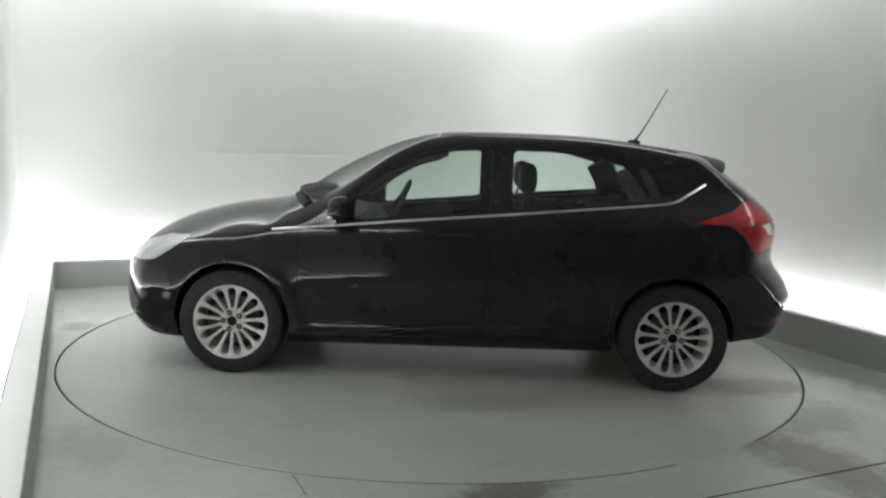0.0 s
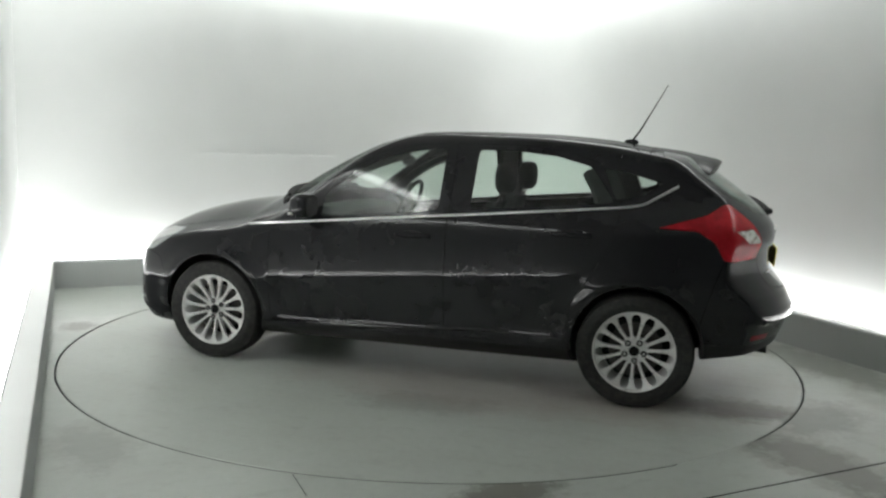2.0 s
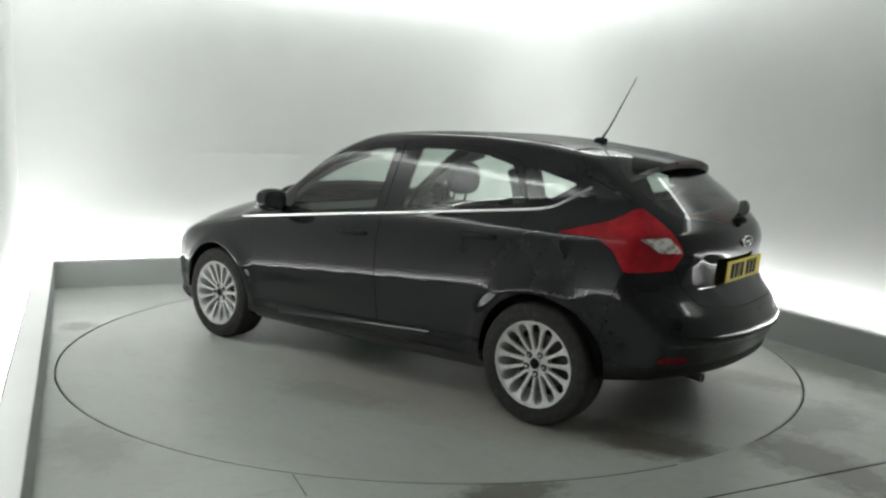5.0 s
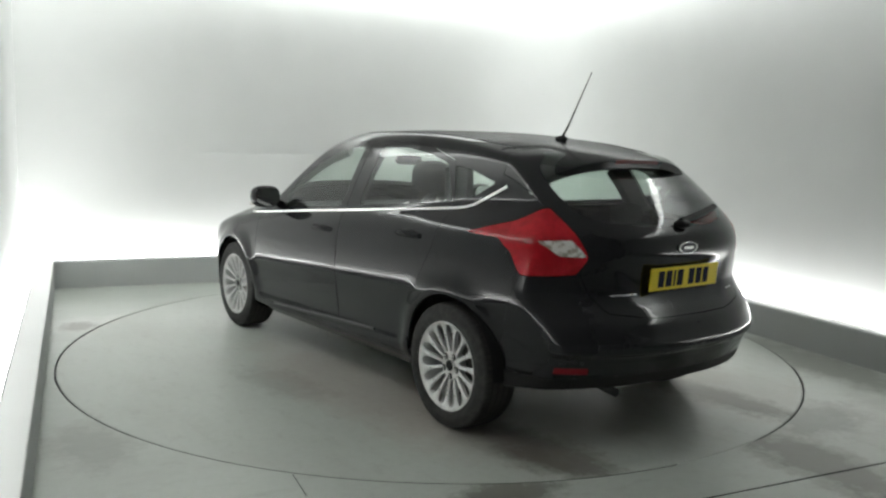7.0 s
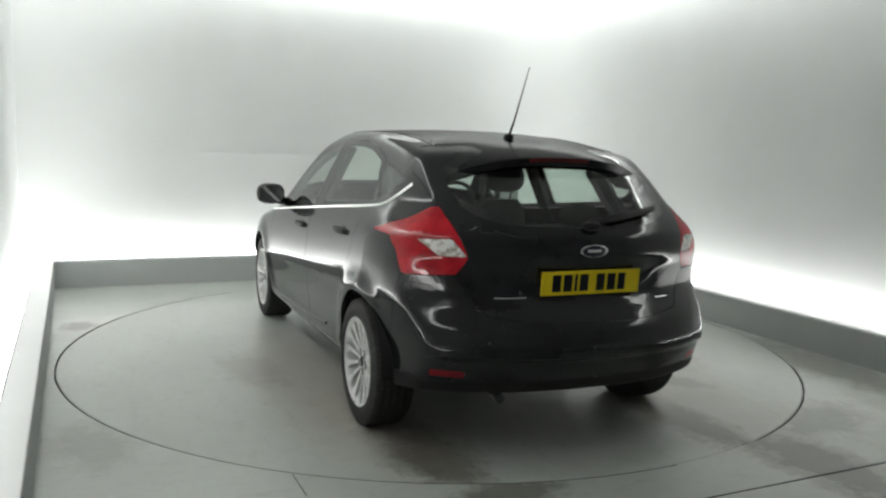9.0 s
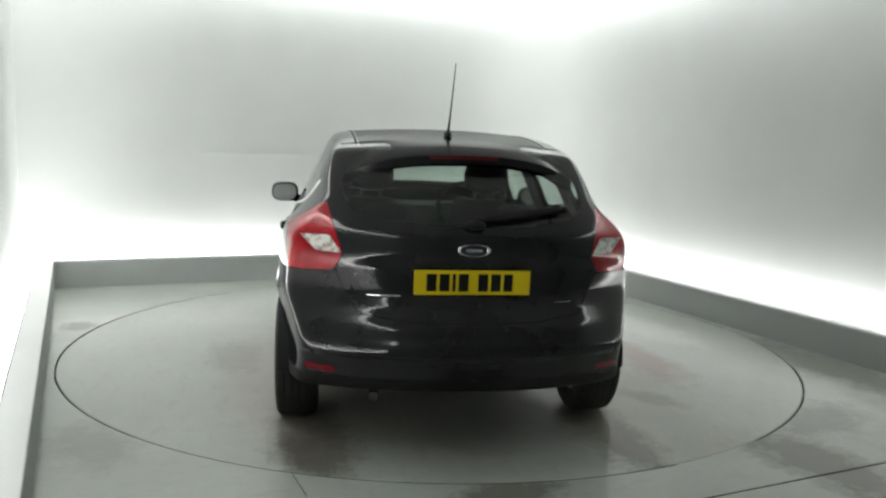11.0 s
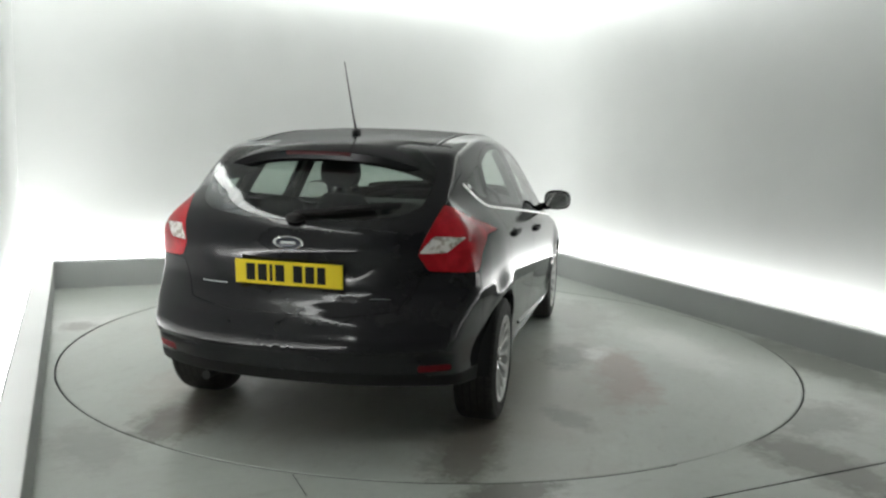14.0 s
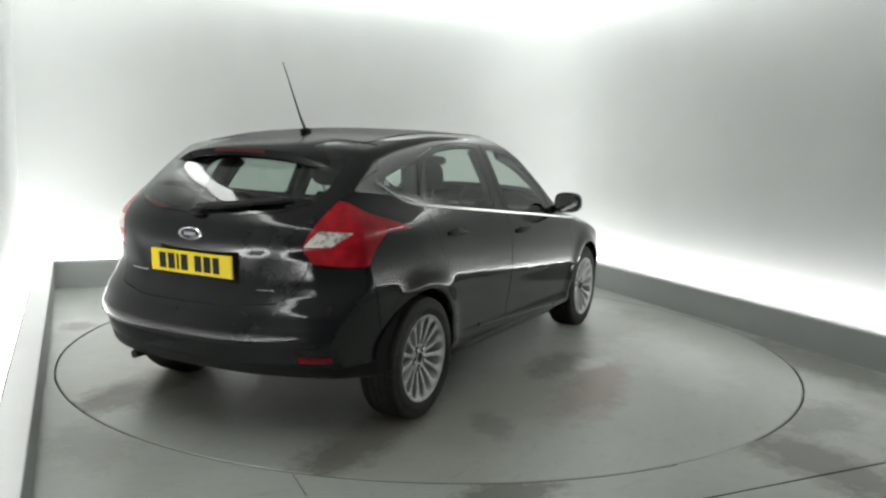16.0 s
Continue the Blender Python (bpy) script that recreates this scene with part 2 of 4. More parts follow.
def build_booth():
    b = ROOM_BACK
    kw = KERB_W
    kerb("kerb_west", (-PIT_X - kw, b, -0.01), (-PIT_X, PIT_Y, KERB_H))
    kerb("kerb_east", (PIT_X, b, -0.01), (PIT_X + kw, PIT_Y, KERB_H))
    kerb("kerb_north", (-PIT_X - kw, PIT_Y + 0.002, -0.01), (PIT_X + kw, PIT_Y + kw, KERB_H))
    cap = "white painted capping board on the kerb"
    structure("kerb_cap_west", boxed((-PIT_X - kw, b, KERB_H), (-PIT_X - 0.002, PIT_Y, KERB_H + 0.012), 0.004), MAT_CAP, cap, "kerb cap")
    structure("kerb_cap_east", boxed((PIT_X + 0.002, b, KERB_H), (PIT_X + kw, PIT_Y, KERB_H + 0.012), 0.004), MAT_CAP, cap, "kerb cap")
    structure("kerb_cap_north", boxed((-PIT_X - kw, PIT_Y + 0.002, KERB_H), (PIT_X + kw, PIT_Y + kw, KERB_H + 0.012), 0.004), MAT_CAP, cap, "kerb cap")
    # glowing strips between kerb and wall
    low = "white glowing light strip along the foot of the wall"
    z0, z1, g = KERB_H - 0.02, KERB_H + 0.002, 0.006
    LOW_END = -4.0
    structure("light_strip_west", boxed((-XW + 0.003, LOW_END, z0), (-PIT_X - kw - g, PIT_Y, z1)), MAT_LOW, low, "light strip")
    structure("light_strip_east", boxed((PIT_X + kw + g, LOW_END, z0), (XW - 0.003, PIT_Y, z1)), MAT_LOW, low, "light strip")
    structure("light_strip_north", boxed((-XW + 0.003, PIT_Y + kw + g, z0), (XW - 0.003, YW - 0.003, z1)), MAT_LOW, low, "light strip")
    structure("strip_joint", boxed((-PIT_X - kw - 0.006, -1.4, KERB_H - 0.02), (-PIT_X - kw - 0.002, 1.58, KERB_H + 0.0145)), MAT_JOINT, "thin dark joint beside the light strip", "joint")
    structure("wall_batten", boxed((-1.21, YW - 0.007, 1.241), (1.7, YW + 0.01, 1.255), 0.002), MAT_WALL, "thin white batten across the booth wall", "batten")
    # walls
    t = 0.12
    wl = "plain white painted booth wall"
    structure("wall_west", boxed((-XW - t, b, -0.05), (-XW, YW, CEIL)), MAT_WALL, wl, "wall")
    structure("wall_east", boxed((XW, b, -0.05), (XW + t, YW, CEIL)), MAT_WALL, wl, "wall")
    structure("wall_north", boxed((-XW - t, YW, -0.05), (XW + t, YW + t, CEIL)), MAT_WALL, wl, "wall")
    # added wall out of view; its grey sets the car's darker reflections
    structure("wall_south", boxed((-XW - t, b - t, -0.05), (XW + t, b, CEIL)), MAT_DARK, "unseen grey wall added behind the camera", "wall")
    # rounded corner between two walls
    bm = bmesh.new()
    r, n = 0.70, 24
    cols = []
    for i in range(n + 1):
        a = math.pi / 2 * i / n
        x, y = XW - 0.002 - r + r * math.cos(a), YW - 0.002 - r + r * math.sin(a)
        cols.append((bm.verts.new((x, y, KERB_H + 0.004)), bm.verts.new((x, y, CEIL - 0.001))))
    for p, q in zip(cols, cols[1:]):
        bm.faces.new([p[0], p[1], q[1], q[0]])
    structure("wall_corner", bm, MAT_WALL, "rounded white corner between the booth walls", "wall", True)
    structure("ceiling", boxed((-XW - t, b - t, CEIL), (XW + t, YW + t, CEIL + 0.1)), MAT_CEIL, "plain grey painted booth ceiling", "ceiling")
    hi = "white glowing light strip round the ceiling edge"
    z0, z1 = CEIL - 0.03, CEIL - 0.002
    w, e, c = 0.22, 0.05, 0.38
    structure("ceiling_strip_west", boxed((-XW + e, LOW_END, z0), (-XW + e + w, YW - c, z1)), MAT_HIGH, hi, "light strip")
    structure("ceiling_strip_east", boxed((XW - e - w, LOW_END, z0), (XW - e, YW - c, z1)), MAT_HIGH, hi, "light strip")
    # boards added to keep the upper strips out of the car's reflections
    pl, q, d = "white board added below the ceiling to screen the upper strips", 0.29, 0.13
    structure("pelmet_west", boxed((-XW + q, b + 0.01, CEIL - d), (-XW + q + 0.015, YW - q - 0.016, CEIL - 0.002), 0.002), MAT_CAP, pl, "pelmet")
    structure("pelmet_east", boxed((XW - q - 0.015, b + 0.01, CEIL - d), (XW - q, YW - q - 0.016, CEIL - 0.002), 0.002), MAT_CAP, pl, "pelmet")
    structure("pelmet_north", boxed((-XW + q, YW - q - 0.015, CEIL - d), (XW - q, YW - q, CEIL - 0.002), 0.002), MAT_CAP, pl, "pelmet")
    structure("ceiling_strip_north", boxed((-XW + c, YW - e - w, z0), (XW - c, YW - e, z1)), MAT_HIGH, hi, "light strip")


build_floor()
turntable = build_disc()
build_booth()

# ---------------------------------------------------------------- the car
def curve(x, ks, vs):
    """Smooth curve through a few knots (monotone cubic)."""
    x, ks, vs = np.asarray(x, float), np.asarray(ks, float), np.asarray(vs, float)
    h = np.diff(ks)
    d = np.diff(vs) / h
    m = np.zeros_like(vs)
    m[0], m[-1] = d[0], d[-1]
    same = d[:-1] * d[1:] > 0
    w1, w2 = 2 * h[1:] + h[:-1], h[1:] + 2 * h[:-1]
    with np.errstate(divide="ignore", invalid="ignore"):
        m[1:-1] = np.where(same, (w1 + w2) / (w1 / d[:-1] + w2 / d[1:]), 0)
    x = np.clip(x, ks[0], ks[-1])
    i = np.clip(np.searchsorted(ks, x) - 1, 0, len(h) - 1)
    t = (x - ks[i]) / h[i]
    return ((1 + 2 * t) * (1 - t) ** 2 * vs[i] + t * (1 - t) ** 2 * h[i] * m[i] + t * t * (3 - 2 * t) * vs[i + 1] + t * t * (t - 1) * h[i] * m[i + 1])


HUB_X, HUB_Z, HUB_Y = 1.324, 0.318, 0.865
ARCH_R = 0.352


def belt(x):
    return curve(x, [-2.1, -1.45, -0.22, 1.1, 2.1], [1.10, 1.085, 0.99, 0.865, 0.75])


def top_z(x, y):
    c = curve(x, [-1.78, -1.40, -1.04, -0.67, -0.25, 0.08, 0.34, 0.60, 0.82, 1.03, 1.15, 1.5, 1.75, 1.93, 2.06, 2.15, 2.21],
              [1.345, 1.416, 1.466, 1.490, 1.494, 1.484, 1.432, 1.329, 1.214, 1.078, 1.022, 0.965, 0.905, 0.83, 0.735, 0.64, 0.50])
    k = curve(x, [-1.8, 0.0, 0.8, 1.15, 2.2], [0.07, 0.055, 0.21, 0.13, 0.16])
    return c - k * np.abs(y / 0.6) ** 2.2 * 0.6


def side_y(x, z):
    b = belt(x)
    q = np.where(z < b, z / b, 1 + (z - b))
    s = curve(q, [0.12, 0.20, 0.27, 0.31, 0.36, 0.50, 0.595, 0.63, 0.665, 0.70, 0.78, 0.88, 0.93, 0.97, 1.0, 1.03, 1.18, 1.33, 1.42, 1.5],
              [0.70, 0.815, 0.872, 0.878, 0.874, 0.891, 0.9015, 0.9078, 0.9082, 0.9065, 0.901, 0.889, 0.880, 0.867, 0.852, 0.838, 0.768, 0.692, 0.638, 0.545])
    w = curve(x, [-2.2, -2.05, -1.85, -1.6, -1.3, -0.6, 0.8, 1.3, 1.6, 1.85, 2.02, 2.14, 2.22],
              [0.70, 0.805, 0.882, 0.942, 0.970, 0.980, 0.990, 0.988, 0.965, 0.90, 0.81, 0.70, 0.55])
    up = np.clip((z - b + 0.14) / 0.22, 0, 1)
    up = up * up * (3 - 2 * up)
    w = w * (1 - up * curve(x, [-2.1, -1.75, -1.5, -1.2, -0.8, -0.2, 1.0], [0.165, 0.145, 0.115, 0.085, 0.045, 0.008, 0.0]))
    out = s * w
    for hx in (HUB_X, -HUB_X):
        r = np.hypot(x - hx, z - HUB_Z)
        lip = np.clip((z - 0.25) / 0.1, 0, 1)
        if hx < 0:   # the rear flare fades into the bumper
            lip = lip * np.clip((x - hx + 0.40) / 0.34, 0, 1) ** 1.5
        out = out + 0.018 * np.exp(-((r - 0.37) / 0.060) ** 2) * lip
    return out


def rear_x(y, z):
    c = curve(z, [0.15, 0.22, 0.36, 0.44, 0.475, 0.495, 0.53, 0.57, 0.61, 0.66, 0.70, 0.76, 0.85, 0.93, 1.0, 1.05, 1.15, 1.25, 1.35, 1.45],
              [-2.00, -2.085, -2.135, -2.164, -2.176, -2.200, -2.198, -2.178, -2.158, -2.118, -2.088, -2.062, -2.064, -2.072, -2.056, -2.020, -1.910, -1.778, -1.635, -1.50])
    a = curve(z, [0.2, 0.6, 0.78, 0.9, 1.1, 1.35], [0.23, 0.225, 0.225, 0.222, 0.245, 0.25])
    # recess round the number plate
    def step(v, w):
        return 1 / (1 + np.exp(np.clip(-v / w, -40, 40)))
    dent = 0.014 * step(0.445 - (0.89 - z) * 0.75 - np.abs(y), 0.022) * step(z - 0.700, 0.020) * step(0.875 - z, 0.030)
    return c + a * np.abs(y / 0.75) ** 2.6 + dent


def front_x(y, z):
    c = curve(z, [0.15, 0.22, 0.35, 0.5, 0.62, 0.72, 0.85], [2.02, 2.15, 2.20, 2.205, 2.18, 2.12, 2.02])
    return c - 0.30 * np.abs(y / 0.8) ** 2.4


def low_z(x):
    return curve(x, [-2.2, -1.9, -1.6, -0.95, 1.6, 2.0, 2.2], [0.325, 0.305, 0.265, 0.180, 0.175, 0.19, 0.22])


def hull(p):
    """Below zero inside the car's outer shape."""
    x, y, z = p[..., 0], np.abs(p[..., 1]), p[..., 2]
    k = 0.011
    parts_ = np.stack([(y - side_y(x, z)) * 0.95, (rear_x(y, z) - x) * 0.85, (x - front_x(y, z)) * 0.9, (z - top_z(x, y)) * 0.93, low_z(x) - z])
    top = parts_.max(0)
    return top + k * np.log(np.exp((parts_ - top) / k).sum(0))


def hull_normal(p):
    e = 1e-3
    g = np.stack([hull(p + np.eye(3)[i] * e) - hull(p - np.eye(3)[i] * e) for i in range(3)], -1)
    return g / np.maximum(np.linalg.norm(g, axis=-1, keepdims=True), 1e-9)


def settle(p):
    """Moves points onto the outer shape."""
    for _ in range(4):
        n = hull_normal(p)
        e = 1e-3
        slope = (hull(p + n * e) - hull(p - n * e)) / (2 * e)
        p = p - n * (hull(p) / np.maximum(slope, 0.3))[..., None]
    return p


def half_hull():
    """The half of the outer shape with y > 0, as a grid of points."""
    xr, xf, zs = -1.45, 1.62, 0.60
    na, nc, nf, nb = 150, 70, 46, 150
    a = np.linspace(-math.pi / 2, math.pi / 2, na)
    st = [(xr, t) for t in np.linspace(-math.pi / 2 + 0.006, 0, nc)][:-1] + [(x, 0.0) for x in np.linspace(xr, xf, nb)] + \
         [(xf, t) for t in np.linspace(0, math.pi / 2 - 0.006, nf)][1:]
    st = np.array(st)
    o = np.zeros((len(st), na, 3))
    d = np.zeros_like(o)
    o[..., 0], o[..., 2] = st[:, :1], zs
    ct, sn = np.cos(st[:, 1:]), np.sin(st[:, 1:])
    d[..., 0], d[..., 1], d[..., 2] = sn, ct * np.cos(a), ct * np.sin(a)
    lo, hi = np.zeros(o.shape[:2]), np.full(o.shape[:2], 1.6)
    for _ in range(40):
        mid = (lo + hi) / 2
        inside = hull(o + d * mid[..., None]) < 0
        lo, hi = np.where(inside, mid, lo), np.where(inside, hi, mid)
    p = o + d * lo[..., None]
    p[:, 0, 1] = p[:, -1, 1] = 0
    return p




# ---------------------------------------------------------------- car materials
def car_paint(name, coat, haze):
    m = material(name, (0.0035, 0.0036, 0.0048), 0.6, coat=coat, spec=0.0)
    _, _, b = nodes_of(m)
    b.inputs["Coat Roughness"].default_value = haze
    mottle = noise_node(m, 5, 6, 0.65)
    feed(m, "Base Color", ramp(m, mottle, [(0.35, (0.0125, 0.0125, 0.0145)), (0.8, (0.0145, 0.0145, 0.0165))]))
    return m


def tinted_glass(name, tint, gloss=1.0):
    m = bpy.data.materials.new(name)
    m.use_nodes = True
    ns, ln = m.node_tree.nodes, m.node_tree.links
    ns.clear()
    out = ns.new("ShaderNodeOutputMaterial")
    tr = ns.new("ShaderNodeBsdfTransparent")
    tr.inputs["Color"].default_value = (*tint, 1)
    gl = ns.new("ShaderNodeBsdfGlossy")
    gl.inputs["Roughness"].default_value = 0.06
    gl.inputs["Color"].default_value = (gloss, gloss, gloss, 1)
    lw = ns.new("ShaderNodeLayerWeight")
    lw.inputs["Blend"].default_value = 0.5
    pw = ns.new("ShaderNodeMath")
    pw.operation = "POWER"
    pw.inputs[1].default_value = 5.0
    ad = ns.new("ShaderNodeMath")
    ad.operation = "MULTIPLY_ADD"
    ad.inputs[1].default_value, ad.inputs[2].default_value = 0.92, 0.07
    ln.new(lw.outputs["Facing"], pw.inputs[0])
    ln.new(pw.outputs[0], ad.inputs[0])
    mx = ns.new("ShaderNodeMixShader")
    ln.new(ad.outputs[0], mx.inputs[0])
    ln.new(tr.outputs[0], mx.inputs[1])
    ln.new(gl.outputs[0], mx.inputs[2])
    ln.new(mx.outputs[0], out.inputs["Surface"])
    return m


def rubber():
    m = material("tyre_rubber", (0.018, 0.018, 0.017), 0.75)
    n = noise_node(m, 30, 5)
    feed(m, "Base Color", ramp(m, n, [(0.35, (0.012, 0.012, 0.012)), (0.75, (0.032, 0.031, 0.028))]))
    bump(m, n, 0.1, 0.002)
    return m


def alloy():
    m = material("silver_alloy", (0.62, 0.62, 0.61), 0.32, 0.2)
    n = noise_node(m, 18, 4)
    feed(m, "Roughness", ramp(m, n, [(0.3, grey(0.26)), (0.7, grey(0.42))]))
    feed(m, "Base Color", ramp(m, noise_node(m, 9, 5), [(0.35, (0.66, 0.66, 0.65)), (0.7, (0.66, 0.66, 0.65))]))
    return m


PAINT = car_paint("black_car_paint", 0.95, 0.085)
# weaker, rougher coat, so that roof, spoiler and handles reflect less
PAINT_DULL = car_paint("dull_black_car_paint", 0.5, 0.18)
GLASS = tinted_glass("green_tinted_glass", (0.76, 0.83, 0.785))
GLASS_FRONT = tinted_glass("windscreen_tinted_glass", (0.76, 0.83, 0.785), 0.3)
GLASS_REAR = tinted_glass("rear_tinted_glass", (0.60, 0.68, 0.635))
RED_LENS = material("red_lamp_lens", (0.50, 0.008, 0.018), 0.3, coat=0.7, spec=0.1)
feed(RED_LENS, "Base Color", ramp(RED_LENS, noise_node(RED_LENS, 9, 3), [(0.35, (0.36, 0.005, 0.012)), (0.7, (0.62, 0.012, 0.025))]))
RED_DARK = material("dark_red_lens", (0.085, 0.004, 0.007), 0.35, coat=0.2, spec=0.15)
RED_DEEP = material("red_reflector", (0.20, 0.005, 0.010), 0.3, coat=0.25, spec=0.15)
CLEAR_LENS = material("clear_lamp_lens", (0.70, 0.68, 0.64), 0.3, 0.1, coat=1.0)
feed(CLEAR_LENS, "Base Color", ramp(CLEAR_LENS, noise_node(CLEAR_LENS, 28, 3), [(0.36, (0.42, 0.35, 0.29)), (0.55, (0.90, 0.88, 0.85))]))
HEAD_LENS = material("headlamp_lens", (0.55, 0.56, 0.57), 0.15, 0.5, coat=1.0)
CHROME = material("chrome_trim", (0.86, 0.86, 0.86), 0.08, 1.0)
SATIN = material("satin_bright_trim", (0.90, 0.90, 0.89), 0.34, 1.0)
PLASTIC = material("black_plastic", (0.010, 0.010, 0.010), 0.55, spec=0.25)
PLASTIC_G = material("gloss_black_plastic", (0.006, 0.006, 0.006), 0.12)
TYRE = rubber()
ALLOY = alloy()
STEEL = material("brake_steel", (0.10, 0.095, 0.09), 0.45, 0.8)
CLOTH = material("charcoal_seat_cloth", (0.022, 0.023, 0.024), 0.9)
bump(CLOTH, noise_node(CLOTH, 220, 2), 0.3, 0.002)
TRIM = material("dark_cabin_trim", (0.03, 0.032, 0.031), 0.7)
HEADLINER = material("grey_headliner", (0.26, 0.27, 0.26), 0.9)
YELLOW = material("yellow_plate", (0.80, 0.62, 0.01), 0.5, spec=0.25)
CAP_WHITE = material("white_sticker", (0.75, 0.76, 0.75), 0.5)
INK = material("black_ink", (0.01, 0.01, 0.01), 0.7, spec=0.2)
BLUE = material("dark_badge_enamel", (0.012, 0.016, 0.028), 0.3, coat=0.5)


# ---------------------------------------------------------------- car shell, cut into its panels
def rounded(pts, r, seg=4):
    """A polygon with its corners rounded."""
    out = []
    n = len(pts)
    for i in range(n):
        p, a, b = Vector(pts[i]), Vector(pts[i - 1]), Vector(pts[(i + 1) % n])
        da, db = (a - p), (b - p)
        k = min(r, da.length * 0.45, db.length * 0.45)
        p0, p1 = p + da.normalized() * k, p + db.normalized() * k
        for s in range(seg + 1):
            t = s / seg
            q = p0 * (1 - t) ** 2 + p * 2 * t * (1 - t) + p1 * t * t
            out.append((q.x, q.y))
    return out


def inside(poly, u, v):
    hit = False
    n = len(poly)
    for i in range(n):
        (x0, y0), (x1, y1) = poly[i - 1], poly[i]
        if (y0 > v) != (y1 > v) and u < (x1 - x0) * (v - y0) / (y1 - y0) + x0:
            hit = not hit
    return hit


def circle(cx, cz, r, n=40):
    return [(cx + r * math.cos(2 * math.pi * i / n), cz + r * math.sin(2 * math.pi * i / n)) for i in range(n)]


SIDE, REAR, TOP = (0, 2), (1, 2), (0, 1)
LINE = {
    "arch_front": (SIDE, circle(HUB_X, HUB_Z, ARCH_R)),
    "arch_rear": (SIDE, circle(-HUB_X, HUB_Z, ARCH_R)),
    "front_glass": (SIDE, rounded([(0.60, 0.945), (0.585, 1.09), (0.42, 1.225), (0.21, 1.325), (0.02, 1.370), (-0.152, 1.382), (-0.150, 1.018)], 0.03, 3)),
    "rear_glass": (SIDE, rounded([(-0.345, 1.035), (-0.35, 1.384), (-0.60, 1.382), (-0.82, 1.360), (-1.02, 1.308), (-1.165, 1.112)], 0.03, 3)),
    "quarter_glass": (SIDE, rounded([(-1.09, 1.300), (-1.20, 1.288), (-1.42, 1.228), (-1.30, 1.150), (-1.17, 1.128)], 0.02, 3)),
    "front_door": (SIDE, [(0.915, 0.28), (0.925, 0.84), (0.84, 0.95), (0.62, 1.115), (0.42, 1.262), (0.21, 1.358), (0.02, 1.403), (-0.215, 1.416), (-0.215, 0.28)]),
    "rear_door": (SIDE, [(-0.221, 0.28), (-0.221, 1.416), (-0.62, 1.413), (-0.86, 1.388), (-1.065, 1.328), (-1.205, 1.11), (-1.17, 0.90), (-1.06, 0.70), (-0.96, 0.55), (-0.93, 0.28)]),
    "lamp_side": (SIDE, rounded([(-1.405, 0.993), (-1.55, 1.037), (-1.66, 1.068), (-1.745, 1.128), (-2.2, 1.135), (-2.2, 0.832), (-1.765, 0.828), (-1.71, 0.925), (-1.62, 0.985)], 0.02, 2)),
    "lamp_rear": (REAR, rounded([(0.645, 1.14), (0.572, 0.912), (0.615, 0.838), (1.1, 0.80), (1.1, 1.14)], 0.015, 2)),
    "lamp_white": (REAR, rounded([(0.765, 0.990), (0.632, 0.996), (0.577, 0.918), (0.690, 0.922)], 0.012, 3)),
    "rear_window": (REAR, rounded([(-0.3, 1.40), (0.43, 1.385), (0.55, 1.31), (0.572, 1.21), (0.55, 1.118), (0.47, 1.078), (0.25, 1.052), (-0.3, 1.043)], 0.03, 3)),
    "tailgate": (REAR, rounded([(-0.3, 1.48), (0.60, 1.43), (0.655, 1.30), (0.650, 1.14), (0.574, 0.912), (0.602, 0.84), (0.565, 0.76), (0.505, 0.665), (0.27, 0.638), (-0.3, 0.636)], 0.02, 2)),
    "bumper_side": (SIDE, [(-1.60, 0.1), (-1.665, 0.50), (-1.72, 0.70), (-1.762, 0.830), (-2.4, 0.832), (-2.4, 0.1)]),
    "valance": (REAR, [(-0.3, 0.10), (-0.3, 0.385), (0.58, 0.385), (0.66, 0.37), (1.1, 0.36), (1.1, 0.10)]),
    "reflector": (REAR, rounded([(0.600, 0.390), (0.735, 0.393), (0.735, 0.423), (0.605, 0.423)], 0.008, 2)),
    "front_bumper": (SIDE, [(1.60, 0.1), (1.665, 0.45), (1.74, 0.62), (1.85, 0.652), (2.4, 0.62), (2.4, 0.1)]),
    "headlamp": (SIDE, rounded([(1.60, 0.812), (1.77, 0.802), (1.91, 0.76), (2.30, 0.655), (2.30, 0.630), (1.95, 0.638), (1.81, 0.663), (1.70, 0.73)], 0.015, 2)),
    "windscreen": (TOP, rounded([(1.05, -0.3), (1.02, 0.30), (0.93, 0.56), (0.83, 0.685), (0.28, 0.58), (0.14, 0.44), (0.13, -0.3)], 0.03, 2)),
    "hood": (TOP, rounded([(1.075, -0.3), (1.045, 0.32), (0.97, 0.66), (1.10, 0.735), (1.55, 0.715), (1.86, 0.60), (2.02, 0.40), (2.08, -0.3)], 0.03, 2)),
    "roof": (TOP, [(0.11, -0.3), (0.11, 0.44), (0.10, 0.505), (-1.40, 0.475), (-1.40, -0.3)]),
    "sill": (SIDE, [(0.985, 0.15), (0.95, 0.274), (-0.95, 0.274), (-0.985, 0.15)]),
}
FIT = {  # which way a face must look, and where, to be cut by a line
    "SIDE": lambda c, n: n.y > 0.22,
    "REAR": lambda c, n: c.x < -1.40 and n.x < -0.12,
    "TOP": lambda c, n: n.z > 0.2 and c.z > 0.6,
}


